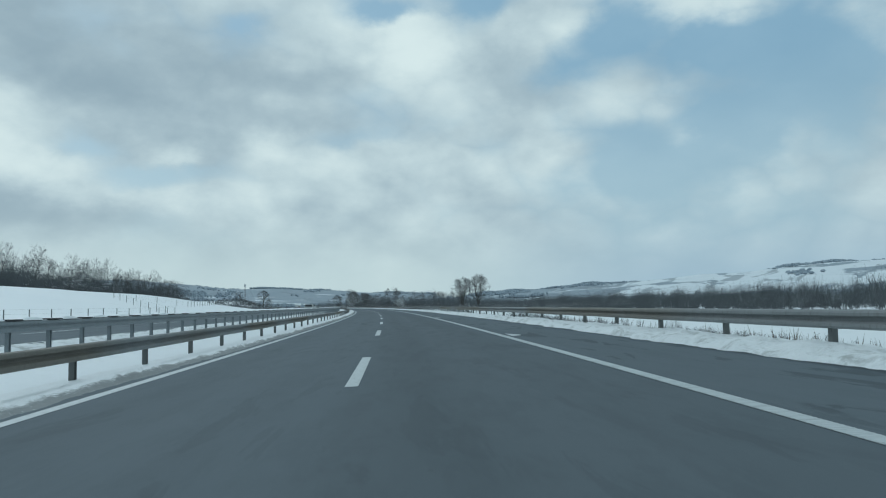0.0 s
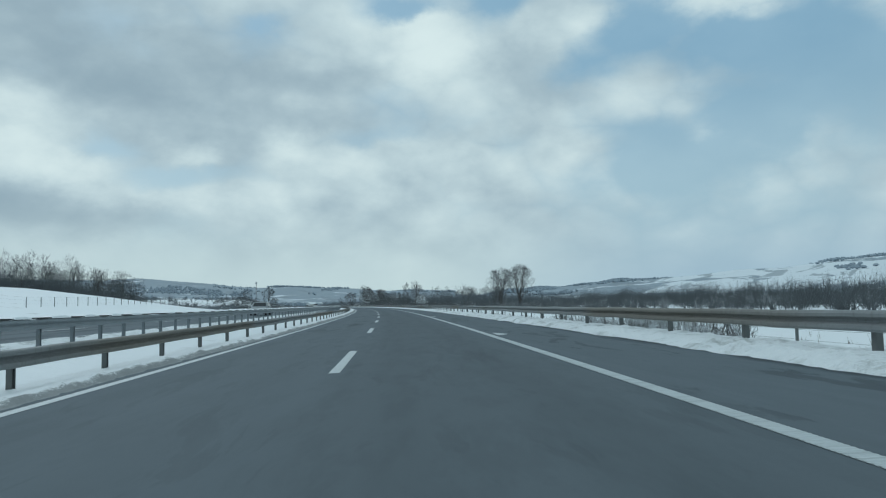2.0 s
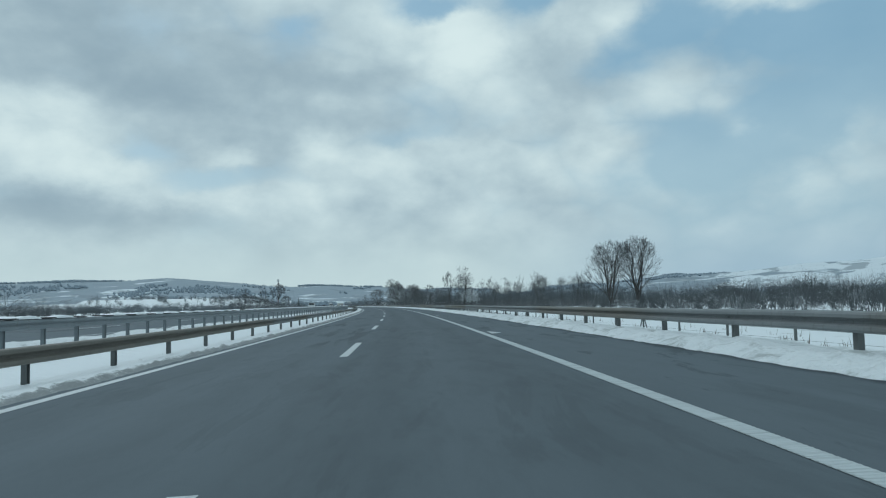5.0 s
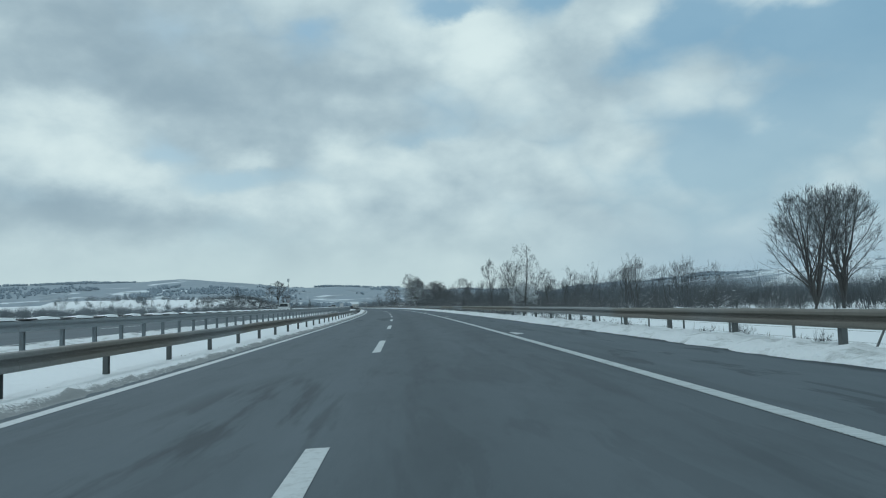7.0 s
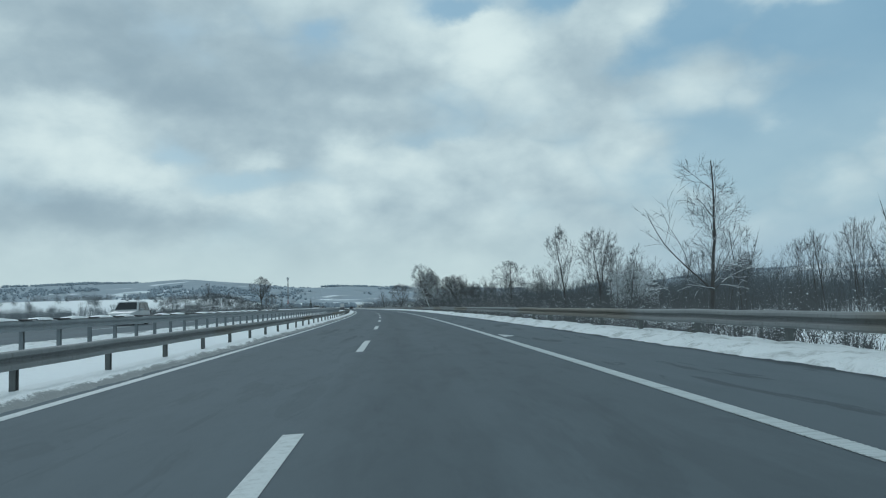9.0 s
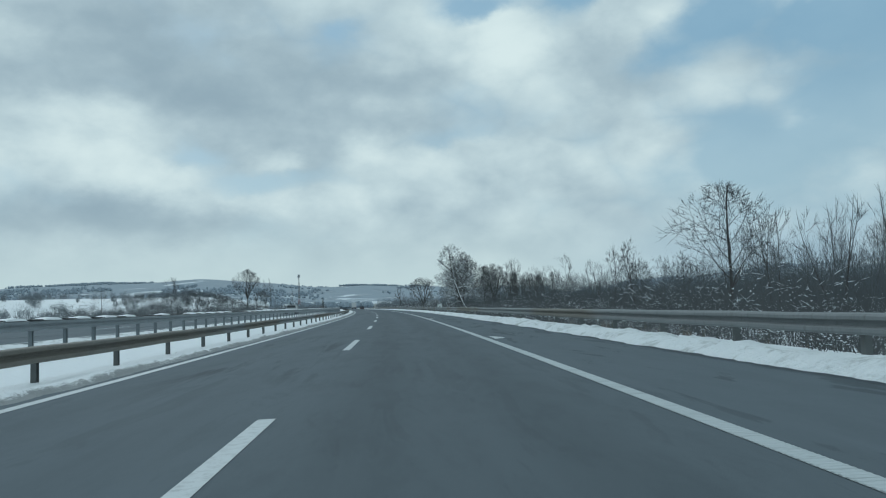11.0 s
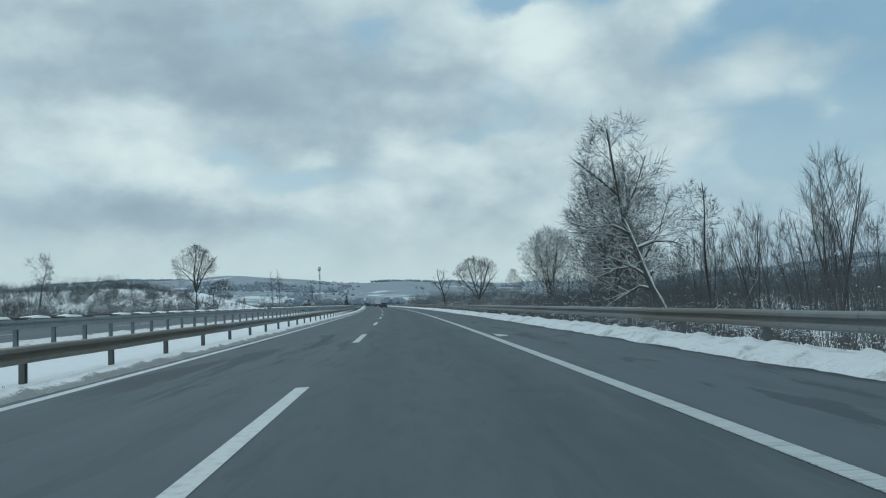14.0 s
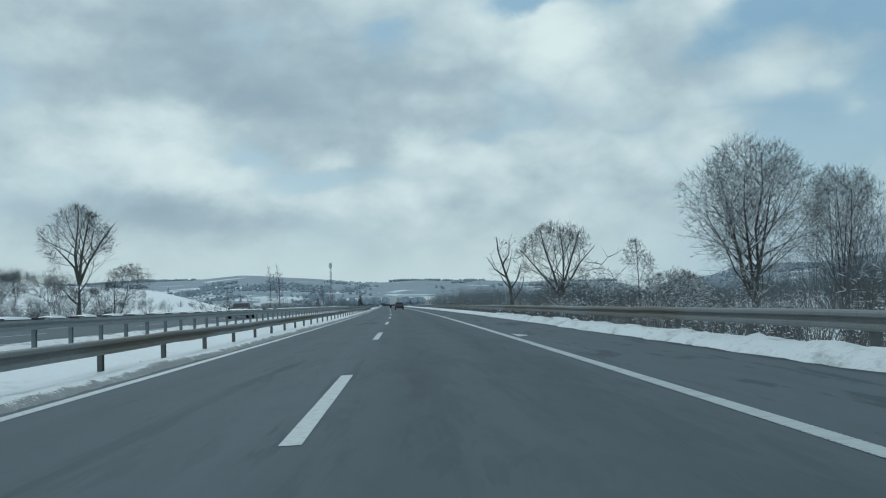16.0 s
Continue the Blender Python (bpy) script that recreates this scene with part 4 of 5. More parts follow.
stand(tree("dead_tree", "tall leaning bare tree with thick snow on crooked lower boughs", 17, height=13.9, width=8.0, base=0.42, shape=TALL, lean=(-0.26, 0.0), girth=0.017, rise=0.2, limbs=14, subs=8, twigs=3, twig=0.010, snowy=1.0, heavy=0.17, crown_mat=FROST_TWIG,
           frame_lines=(((0.15, 0, -0.5), (-0.35, 0, 0.9), (-0.95, 0.1, 2.2), (-1.5, 0.1, 3.7), (-1.75, 0.1, 4.6), (-2.5, 0.0, 6.6), (-2.85, -0.1, 9.4), (-3.2, 0.0, 12.4)),
                        ((-1.25, 0.1, 3.0), (-2.1, -0.1, 3.65), (-3.1, -0.2, 3.55), (-4.2, -0.3, 3.1)), ((-0.95, 0.1, 2.2), (-1.7, 0.3, 2.45), (-2.6, 0.5, 1.9), (-3.7, 0.6, 1.35)),
                        ((-1.2, 0.1, 2.9), (-0.7, 0.0, 3.5), (-0.1, -0.2, 3.8)), ((-1.75, 0.1, 4.8), (-0.6, 0.2, 5.2), (0.5, 0.3, 5.1), (1.1, 0.3, 4.8)), ((-2.1, 0.0, 5.7), (-3.2, -0.2, 6.3), (-4.6, -0.3, 6.2), (-5.8, -0.3, 6.6)),
                        ((-2.5, 0.0, 6.7), (-1.6, 0.2, 8.6), (-0.9, 0.3, 10.6)), ((-2.7, 0.0, 8.2), (-4.2, -0.2, 9.6), (-5.4, -0.2, 10.6)))), 548.1, 19.3, -3.0, 1.08)
stand(tree("poplar", "thin crooked bare tree beside the leaning one", 29, height=10.2, width=3.6, base=0.35, shape=SLIM, girth=0.014, lean=(-0.12, 0.0), rise=0.2, twig=0.009, snowy=0.4), 552.3, 24.1)
stand(tree("maple", "round-crowned bare tree beyond the wood", 18, height=12.2, width=11.0, base=0.2, shape=VASE, girth=0.028, limbs=8, rise=0.25, up=0.5, twigs=3, twig=0.010, snowy=0.1, forked=True,
           frame_lines=(((0, 0, -0.5), (0.05, 0, 1.2), (-0.1, 0, 2.6)), ((-0.1, 0, 2.4), (-1.4, 0.3, 4.2), (-3.3, 0.5, 6.6), (-4.9, 0.4, 8.6)), ((-0.1, 0, 2.6), (-0.8, -0.5, 5.4), (-1.8, -0.8, 8.6), (-2.2, -0.9, 11.0)),
                        ((-0.1, 0, 2.5), (0.5, 0.6, 5.0), (0.6, 1.2, 8.0), (0.3, 1.4, 11.6)), ((-0.05, 0, 2.2), (1.2, -0.3, 4.2), (2.7, -0.6, 6.6), (4.6, -0.8, 8.6)), ((0.0, 0, 2.6), (1.0, 0.2, 5.4), (2.0, -1.4, 8.4), (2.8, -1.8, 10.6)))), 666.6, 22.2)
stand(tree("dead_tree", "dark half-dead tree with broken limbs", 19, height=8.8, width=4.4, base=0.2, shape=SLIM, girth=0.028, limbs=7, subs=4, twig=0.012, rise=0.2, twigs=2, snowy=0.2,
           frame_lines=(((0, 0, -0.5), (0.2, 0, 1.6), (0.05, 0, 3.2), (-0.5, 0, 5.0), (-1.0, 0.1, 6.8), (-1.1, 0.1, 8.2)), ((0.1, 0, 2.8), (0.9, 0.1, 3.9), (1.3, 0.1, 5.4)),
                        ((-0.2, 0, 4.0), (-1.4, 0.2, 4.9), (-2.2, 0.2, 6.2)), ((-0.6, 0, 5.4), (0.1, -0.1, 6.4), (0.2, -0.1, 7.8)))), 646.4, 12.3)
stand(tree("linden", "big dense frosted tree at the wood's end", 20, height=14.8, width=9.4, base=0.05, shape=VASE, girth=0.02, limbs=14, subs=8, angle=50.0, rise=0.25, up=0.6, twigs=4, twig=0.009, snowy=0.6, crown_mat=FROST_TWIG, forked=True, frame_lines=fork_lines(20, 14.6, 7.0, 0.8, 5)), 629.5, 29.8)
stand(tree("linden", "dense upright frosted tree among the roadside wood", 24, height=12.6, width=8.6, base=0.05, shape=VASE, stems=5, limbs=11, subs=8, splay=0.14, girth=0.010, rise=0.38, up=0.9, twigs=3, twig=0.009, snowy=0.3, crown_mat=FROST_TWIG), 633.0, 39.5)
stand(tree("birch", "thin bare tree above the scrub", 21, height=8.2, width=4.4, base=0.35, girth=0.012, rise=0.2, twig=0.009), 651.0, 27.4)
stand(tree("willow", "wide bare willow beyond the opposite carriageway", 22, height=14.6, width=10.8, base=0.3, shape=VASE, girth=0.024, limbs=8, rise=0.3, up=0.6, twigs=4, twig=0.010, forked=True,
           frame_lines=(((0, 0, -0.5), (0.1, 0, 2.0), (0.1, 0, 4.4)), ((0.1, 0, 4.3), (-0.8, 0.4, 6.5), (-2.6, 0.6, 8.2), (-3.8, 0.6, 9.4)), ((0.1, 0, 4.4), (-0.3, -0.3, 8.0), (0.2, -0.4, 11.5), (0.3, -0.3, 14.0)),
                        ((0.1, 0, 4.2), (1.2, 0.2, 6.8), (3.0, 0.5, 9.8), (4.8, 0.6, 12.0)), ((0.1, 0, 4.4), (0.9, -0.6, 8.0), (2.0, -1.2, 11.0), (2.6, -1.4, 13.0)))), 671.6, -40.8)
stand(tree("willow", "crooked bare willow leaning aside", 23, height=7.6, width=6.8, base=0.25, shape=VASE, stems=2, limbs=13, lean=(0.35, 0.0), girth=0.022, twig=0.010, snowy=0.5), 677.1, -38.0)
stand(tree("willow", "big bare willow with many stems and snowy twigs", 26, height=14.0, width=9.4, base=0.08, shape=VASE, girth=0.02, limbs=10, subs=7, angle=44.0, rise=0.3, up=0.6, twig=0.009, snowy=0.4, forked=True, frame_lines=fork_lines(26, 14.0, 7.6, 1.0, 6)), 564.5, 20.5)
stand(tree("willow", "old bare willow with heavy snowy boughs behind the rail", 25, height=13.2, width=11.0, base=0.15, shape=VASE, lean=(-0.1, 0.0), girth=0.026, limbs=9, subs=7, rise=0.25, up=0.5, twig=0.010, snowy=0.6, forked=True, frame_lines=fork_lines(25, 13.2, 9.6, 2.2, 6)), 604.7, 35.9)
stand(tree("birch", "slender bare tree on the snowy bank beyond the opposite carriageway", 82, height=10.5, width=4.4, base=0.3, shape=SLIM, girth=0.012, rise=0.25, twig=0.010), 637.5, -59.8)

stand(tree("hawthorn", "low spreading tree thickly covered with snow", 27, height=6.2, width=6.6, base=0.06, shape=VASE, girth=0.026, limbs=10, subs=6, angle=64.0, rise=0.02, up=0.1, twigs=3, twig=0.010, snowy=1.6, heavy=0.09, dust=0.045, crown_mat=FROST_TWIG, forked=True, frame_lines=fork_lines(27, 6.2, 5.6, 0.5, 6)), 406.9, 28.9)
stand(tree("hawthorn", "low spreading tree thickly covered with snow", 28, height=3.8, width=5.6, base=0.1, stems=4, limbs=9, splay=0.4, girth=0.018, rise=0.06, up=0.15, twig=0.010, snowy=1.0, crown_mat=FROST_TWIG), 623, 21.0)

# the roadside wood: a few kinds, repeated
KINDS = [tree("wood_tree", "slim bare tree in the roadside wood", 30 + k, group="roadside wood", split=False, height=8.6, width=3.6, base=0.3, shape=SLIM, girth=0.010, angle=30.0, limbs=10, subs=4,
              rise=0.4, up=0.9, twig=0.009, twigs=3, fine=0.085, snowy=0.05) for k in range(3)]
KINDS += [tree("wood_tree", "many-stemmed bare tree in the roadside wood", 40 + k, group="roadside wood", split=False, height=7.6, width=4.6, base=0.12, shape=VASE, stems=3, splay=0.15,
               girth=0.009, angle=30.0, limbs=6, subs=4, rise=0.4, up=0.9, twig=0.009, twigs=2, fine=0.09, snowy=0.06) for k in range(2)]
FROSTED = [tree("wood_tree", "bare roadside tree dusted with snow", 50 + k, group="roadside wood", split=False, height=7.6, width=5.6, base=0.22, girth=0.013, limbs=9, subs=4,
                twig=0.010, twigs=2, fine=0.08, snowy=0.4, crown_mat=FROST_TWIG) for k in range(2)]
SLOPE = [tree("wood_tree", "bare tree of the wood on the snowy slope", 55 + k, group="wood on the slope", split=False, height=9.0, width=6.0, base=0.22, girth=0.011, angle=38.0, limbs=10, subs=4,
              twig=0.013, twigs=2, fine=0.085, rise=0.3, up=0.6) for k in range(3)]
rng = random.Random(77)


def wood_row(s0, s1, u0, u1, count, lo, hi, kinds):
    for k in range(count):
        s = s0 + (s1 - s0) * (k + rng.random()) / count
        plant(rng.choice(kinds), s, rng.uniform(u0, u1), rng.uniform(0, 360), rng.uniform(lo, hi))


for k, ob in enumerate(KINDS + FROSTED):
    stand(ob, 470 + 17 * k, 27 + 3 * (k % 3))
wood_row(375, 470, 24, 42, 22, 0.65, 0.95, KINDS)
wood_row(370, 470, 42, 62, 24, 1.05, 1.35, KINDS)
wood_row(470, 560, 24, 40, 34, 0.7, 1.0, KINDS)
wood_row(556, 606, 24, 42, 24, 0.8, 1.1, KINDS + FROSTED)
wood_row(628, 660, 46, 64, 14, 1.2, 1.5, KINDS + FROSTED)
wood_row(700, 860, 24, 70, 16, 0.7, 1.0, SLOPE)
wood_row(380, 640, 42, 75, 24, 0.8, 1.1, SLOPE)
wood_row(145, 255, -84, -65, 56, 0.72, 1.02, SLOPE)
wood_row(232, 268, -74, -61, 18, 0.75, 1.05, SLOPE)
wood_row(260, 290, -80, -65, 20, 1.0, 1.25, SLOPE)
wood_row(284, 308, -76, -63, 26, 0.9, 1.15, SLOPE)
wood_row(298, 318, -84, -66, 10, 0.6, 0.85, SLOPE)
wood_row(340, 480, -150, -100, 16, 0.7, 1.1, SLOPE)
for k, ob in enumerate(SLOPE):
    stand(ob, 196 + 24 * k, -68, 0, 0.9)          # wood on the snowy slope
wood_row(440, 640, -95, -40, 12, 0.5, 0.9, KINDS + FROSTED)
wood_row(840, 980, -80, -25, 14, 0.6, 1.1, SLOPE)


def stems_of(verts, faces, base, height, lean, rad, rng_, fan):
    """A slim stem with a few side twigs, as thin three-sided spikes."""
    top = base + Vector((lean[0], lean[1], height))

    def spike(a, b, r):
        n = len(verts)
        verts.extend((a + Vector((r, 0, 0)), a + Vector((-r * 0.5, r * 0.87, 0)), a + Vector((-r * 0.5, -r * 0.87, 0)), b))
        faces.extend(((n, n + 1, n + 3), (n + 1, n + 2, n + 3), (n + 2, n, n + 3)))

    spike(base, top, rad)
    for k in range(fan):
        f = rng_.uniform(0.25, 0.85)
        a = base.lerp(top, f)
        t = rng_.uniform(0, 6.28)
        ln = height * rng_.uniform(0.2, 0.42) * (1.1 - 0.5 * f)
        spike(a, a + Vector((math.cos(t) * ln * 0.55, math.sin(t) * ln * 0.55, ln)), rad * 0.55)


def thicket(name, label, areas, rad, fan, mat, seed):
    """areas: s0, s1, u0, u1, count, low, high."""
    r = random.Random(seed)
    verts, faces = [], []
    for s0, s1, u0, u1, count, lo, hi in areas:
        centres = [(r.uniform(s0, s1), r.uniform(u0, u1), r.uniform(lo, hi)) for k in range(max(3, count // 26))]
        for k in range(count):
            cs, cu, ch = r.choice(centres)
            ds, du = r.gauss(0, 0.28 * ch + 0.5), r.gauss(0, 0.28 * ch + 0.5)
            far = math.hypot(ds, du) / (0.6 * ch + 1.0)
            h = ch * max(0.3, 1.0 - 0.35 * far * far) * r.uniform(0.75, 1.05)
            s, u = cs + ds * 0.8, min(max(cu + du * 0.8, u0), u1)
            p = Vector(ground_point(s, u)) - Vector((0, 0, 0.2))
            stems_of(verts, faces, p, h, (r.gauss(0, 0.1) * h + 0.16 * du, r.gauss(0, 0.1) * h + 0.16 * ds), rad, r, fan)
    return tagged(new(name, mesh_of(name, verts, faces, mat)), label, "thicket", kind="stuff")


thicket("thicket", "dense leafless thicket behind the roadside rail",
        ((372, 480, 36, 70, 3000, 5.0, 9.0), (420, 560, 22, 40, 4600, 3.4, 7.0), (556, 618, 22, 40, 2000, 3.0, 7.0), (625, 760, 24, 46, 2600, 2.4, 4.4), (760, 900, 20, 70, 1500, 4.0, 8.0)), 0.013, 5, SCRUB, 5)
thicket("thicket", "slim bare stems of the wood on the slope", ((140, 262, -98, -64, 1300, 4.5, 8.2), (255, 302, -84, -64, 600, 5.0, 9.0)), 0.03, 4, SCRUB, 8)


def scrub(name, label, areas, rad, mat, seed, snowy=0.0, patchy=0.0):
    """Round leafless bushes of forked twigs. areas: s0, s1, u0, u1, count, low, high, twigs."""
    r = random.Random(seed)
    verts, faces, white = [], [], []

    def spike(a, b, w, snow=0):
        n = len(verts)
        d = (b - a).normalized()
        e = d.cross(Vector((0.31, 0.95, 0.05))).normalized()
        g = d.cross(e)
        verts.extend((a + e * w, a + (g * 0.87 - e * 0.5) * w, a - (g * 0.87 + e * 0.5) * w, b))
        faces.extend(((n, n + 1, n + 3), (n + 1, n + 2, n + 3)))
        white.extend((snow, snow))

    for s0, s1, u0, u1, count, lo, hi, twigs in areas:
        done = 0
        for attempt in range(count * 4):
            if done >= count:
                break
            s, u = r.uniform(s0, s1), r.uniform(u0, u1)
            if patchy and noise.noise(Vector((s * 0.12, u * 0.2, seed))) < patchy - 0.5:
                continue
            done += 1
            p = Vector(ground_point(s, u))
            h = r.uniform(lo, hi)
            drift = min(1.6, max(0.12, 0.75 + 2.4 * noise.noise(Vector((s * 0.45, u * 0.6, 5.0)))))
            w = h * r.uniform(0.4, 0.7)
            for k in range(twigs):
                t, f = r.uniform(0, 6.28), math.sqrt(r.random())
                out = Vector((math.cos(t), math.sin(t), 0))
                a = p + out * (w * f * 0.4) + Vector((0, 0, h * r.uniform(-0.05, 0.3)))
                b = p + out * (w * f) + Vector((r.gauss(0, 0.05) * h, r.gauss(0, 0.05) * h, h * (1 - 0.6 * f * f) * r.uniform(0.7, 1.06)))
                spike(a, b, rad)
                m = a.lerp(b, r.uniform(0.35, 0.7))
                t = r.uniform(0, 6.28)
                side = Vector((math.cos(t), math.sin(t), r.uniform(0.4, 1.6)))
                tip = m + side * (h * r.uniform(0.1, 0.22))
                spike(m, tip, rad * 0.7)
                if r.random() < snowy * drift:
                    q = a.lerp(b, r.uniform(0.5, 0.95))
                    side.z = r.uniform(-0.3, 0.3)
                    ln = r.uniform(0.05, 0.13) * min(1.0, 0.6 + 0.3 * h)
                    spike(q, q + side.normalized() * ln, r.uniform(0.010, 0.024) * min(1.5, 0.7 + 0.35 * h), 1)
    me = mesh_of(name, verts, faces, mat)
    me.materials.append(SNOW)
    me.polygons.foreach_set("material_index", np.array(white, dtype=np.int32))
    return tagged(new(name, me), label, "thicket", kind="stuff")


scrub("thicket", "snow-flecked tangle of weeds and twigs below the rail",
      ((335, 690, 8.0, 10.4, 1400, 0.3, 0.75, 12), (335, 690, 10.0, 13.5, 700, 0.6, 1.4, 24), (690, 830, 8.2, 13.0, 220, 0.4, 1.2, 20)), 0.008, TWIG, 41, 0.5)
scrub("thicket", "dense dark bushes with flecks of snow behind the rail",
      ((340, 600, 13.5, 24, 420, 1.6, 3.6, 34), (385, 610, 24, 42, 330, 3.0, 6.0, 32), (600, 660, 13.5, 24, 130, 1.4, 2.8, 38), (660, 820, 13.5, 26, 130, 1.6, 3.2, 34), (335, 420, 22, 60, 130, 2.0, 5.0, 40)), 0.011, TWIG, 42, 0.16)
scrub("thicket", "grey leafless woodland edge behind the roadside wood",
      ((395, 660, 42, 84, 380, 5.0, 9.5, 28), (362, 520, 56, 98, 220, 4.5, 8.5, 26), (640, 800, 46, 110, 190, 4.0, 6.5, 24), (470, 660, 84, 125, 230, 6.0, 10.0, 24), (690, 770, 20, 60, 130, 2.4, 4.6, 28), (770, 900, 18, 74, 230, 6.0, 10.0, 26), (830, 1180, -165, -16, 400, 3.5, 8.5, 20), (660, 700, 26, 60, 60, 2.0, 3.6, 28)), 0.03, HAZED_SCRUB, 48)
scrub("thicket", "low snowy weeds between the rail and the meadow",
      ((0, 62, 8.6, 12.5, 170, 0.2, 0.6, 14), (62, 240, 8.9, 15.0, 70, 0.15, 0.4, 9), (240, 375, 8.9, 13.0, 260, 0.2, 0.6, 12)), 0.007, TWIG, 43, 0.3, 0.55)
scrub("thicket", "grey leafless scrub across the snowy meadow",
      ((-10, 420, 92, 124, 700, 5.5, 9.0, 29), (90, 420, 56, 92, 360, 2.6, 5.6, 26), (60, 420, 70, 96, 160, 1.5, 3.5, 24), (195, 400, 34, 58, 150, 1.0, 2.8, 22), (110, 200, 46, 72, 110, 1.2, 3.0, 22)), 0.04, SCRUB, 44, 0.0)
scrub("thicket", "snow-covered bushes on the edge of the meadow",
      ((15, 400, 60, 92, 80, 1.8, 4.2, 36), (190, 400, 30, 66, 70, 1.4, 3.4, 32), (97, 114, 8.7, 11.5, 60, 0.5, 1.0, 20), (0, 16, 8.9, 12.0, 50, 0.4, 0.9, 18), (46, 62, 8.7, 11.0, 40, 0.3, 0.7, 18)), 0.014, FROST_TWIG, 49, 0.75)
scrub("thicket", "low bushes white with snow behind the rail",
      ((585, 640, 10.5, 20, 60, 1.0, 2.6, 36), (560, 590, 12, 20, 20, 1.0, 2.2, 34)), 0.012, FROST_TWIG, 50, 0.8)
scrub("thicket", "frosted, haze-paled hedges and bushes beyond the opposite carriageway",
      ((420, 700, -95, -56, 170, 1.5, 3.8, 36), (330, 640, -150, -85, 210, 2.5, 5.5, 44), (560, 760, -150, -95, 100, 2.5, 5.5, 40), (760, 980, -120, -24, 130, 1.5, 4.5, 36)), 0.032, HAZED_SCRUB, 45, 0.12)
scrub("thicket", "white frosted scrub along the opposite carriageway",
      ((520, 600, -60, -34, 50, 0.8, 2.4, 34), (585, 700, -66, -36, 430, 1.2, 3.8, 34), (588, 690, -80, -62, 130, 2.6, 5.2, 34), (690, 740, -60, -40, 24, 1.2, 2.6, 34)), 0.016, SCRUB, 47, 0.5)
scrub("thicket", "bare undergrowth filling the wood on the slope",
      ((130, 258, -104, -65, 420, 3.8, 7.4, 32), (226, 262, -80, -60, 110, 3.2, 6.0, 32), (258, 310, -84, -63, 260, 4.0, 8.0, 34), (280, 330, -84, -52, 110, 1.6, 3.6, 32)), 0.03, SCRUB, 46, 0.06)


# ---------------------------------------------------------------- snow-laden shrubs
def shrub(name, label, seed, height, stems, snowy, mat=TWIG):
    r = random.Random(seed)
    wood, snow = Wood(), Wood()

    def twig_at(p, d, length, rad, level):
        if level == 2:
            e = p + (d + Vector((0, 0, r.gauss(0, 0.15)))).normalized() * length
            wood.spike(p, e, rad)
            if r.random() < snowy * 0.6:
                up = Vector((0, 0, rad + 0.008))
                snow.spike(p.lerp(e, 0.15) + up, p.lerp(e, 0.95) + up, r.uniform(0.007, 0.014))
            return
        pts, q, dd = [p.copy()], p.copy(), d.copy()
        n = 3
        for k in range(n):
            dd = dd + Vector((r.gauss(0, 0.2), r.gauss(0, 0.2), r.gauss(0, 0.15) - 0.16))
            dd.normalize()
            q = q + dd * (length / n)
            pts.append(q.copy())
        radii = [rad * (1 - 0.7 * k / n) for k in range(n + 1)]
        wood.limb(pts, radii, 3)
        if r.random() < snowy:
            for i in range(1, n):
                a, b = pts[i], pts[i + 1]
                if abs((b - a).normalized().z) < 0.8 and r.random() < 0.7:
                    a, b = a.lerp(b, r.uniform(0.0, 0.35)), a.lerp(b, r.uniform(0.6, 0.9))
                    up = Vector((0, 0, radii[i] + 0.008))
                    w = r.uniform(0.008, 0.016)
                    snow.limb([a + up, a.lerp(b, 0.5) + up * 1.2, b + up], [w * 0.6, w, w * 0.3], 3)
        if level < 2:
            for k in range(5 if level == 0 else 3):
                i = r.randint(1, n)
                t = r.uniform(0, 6.28)
                nd = Vector((math.cos(t), math.sin(t), r.uniform(0.0, 0.9)))
                nd.normalize()
                twig_at(pts[i], (dd * 0.4 + nd).normalized(), length * r.uniform(0.3, 0.5), rad * 0.55, level + 1)

    for k in range(stems):
        t = r.uniform(0, 6.28)
        d = Vector((math.cos(t) * r.uniform(0.15, 0.8), math.sin(t) * r.uniform(0.15, 0.8), 1.0))
        d.normalize()
        twig_at(Vector((r.gauss(0, 0.15), r.gauss(0, 0.15), -0.1)), d, height * r.uniform(0.8, 1.25), 0.025, 0)
    ob = tagged(new(name), label, "shrub", "roadside shrubs")
    tagged(part("crown", wood.mesh("crown", mat), ob), kind="stuff")
    tagged(part("snow", snow.mesh("snow", SNOW), ob, "snow lying on the twigs"), kind="stuff")
    return ob


SHRUBS = [shrub("shrub", "leafless shrub bent under fresh snow", 60 + k, 2.0, 9, 0.55) for k in range(4)]
LIGHT_SHRUBS = [shrub("shrub", "bare brown shrub with a little snow", 70 + k, 1.7, 8, 0.3) for k in range(2)]
for k, ob in enumerate(SHRUBS + LIGHT_SHRUBS):
    stand(ob, 394 + 9 * k, 17.0)
rng = random.Random(91)


def shrub_row(s0, s1, u0, u1, count, lo, hi, kinds):
    for k in range(count):
        s = s0 + (s1 - s0) * (k + rng.random()) / count
        plant(rng.choice(kinds), s, rng.uniform(u0, u1), rng.uniform(0, 360), rng.uniform(lo, hi), 0.05)


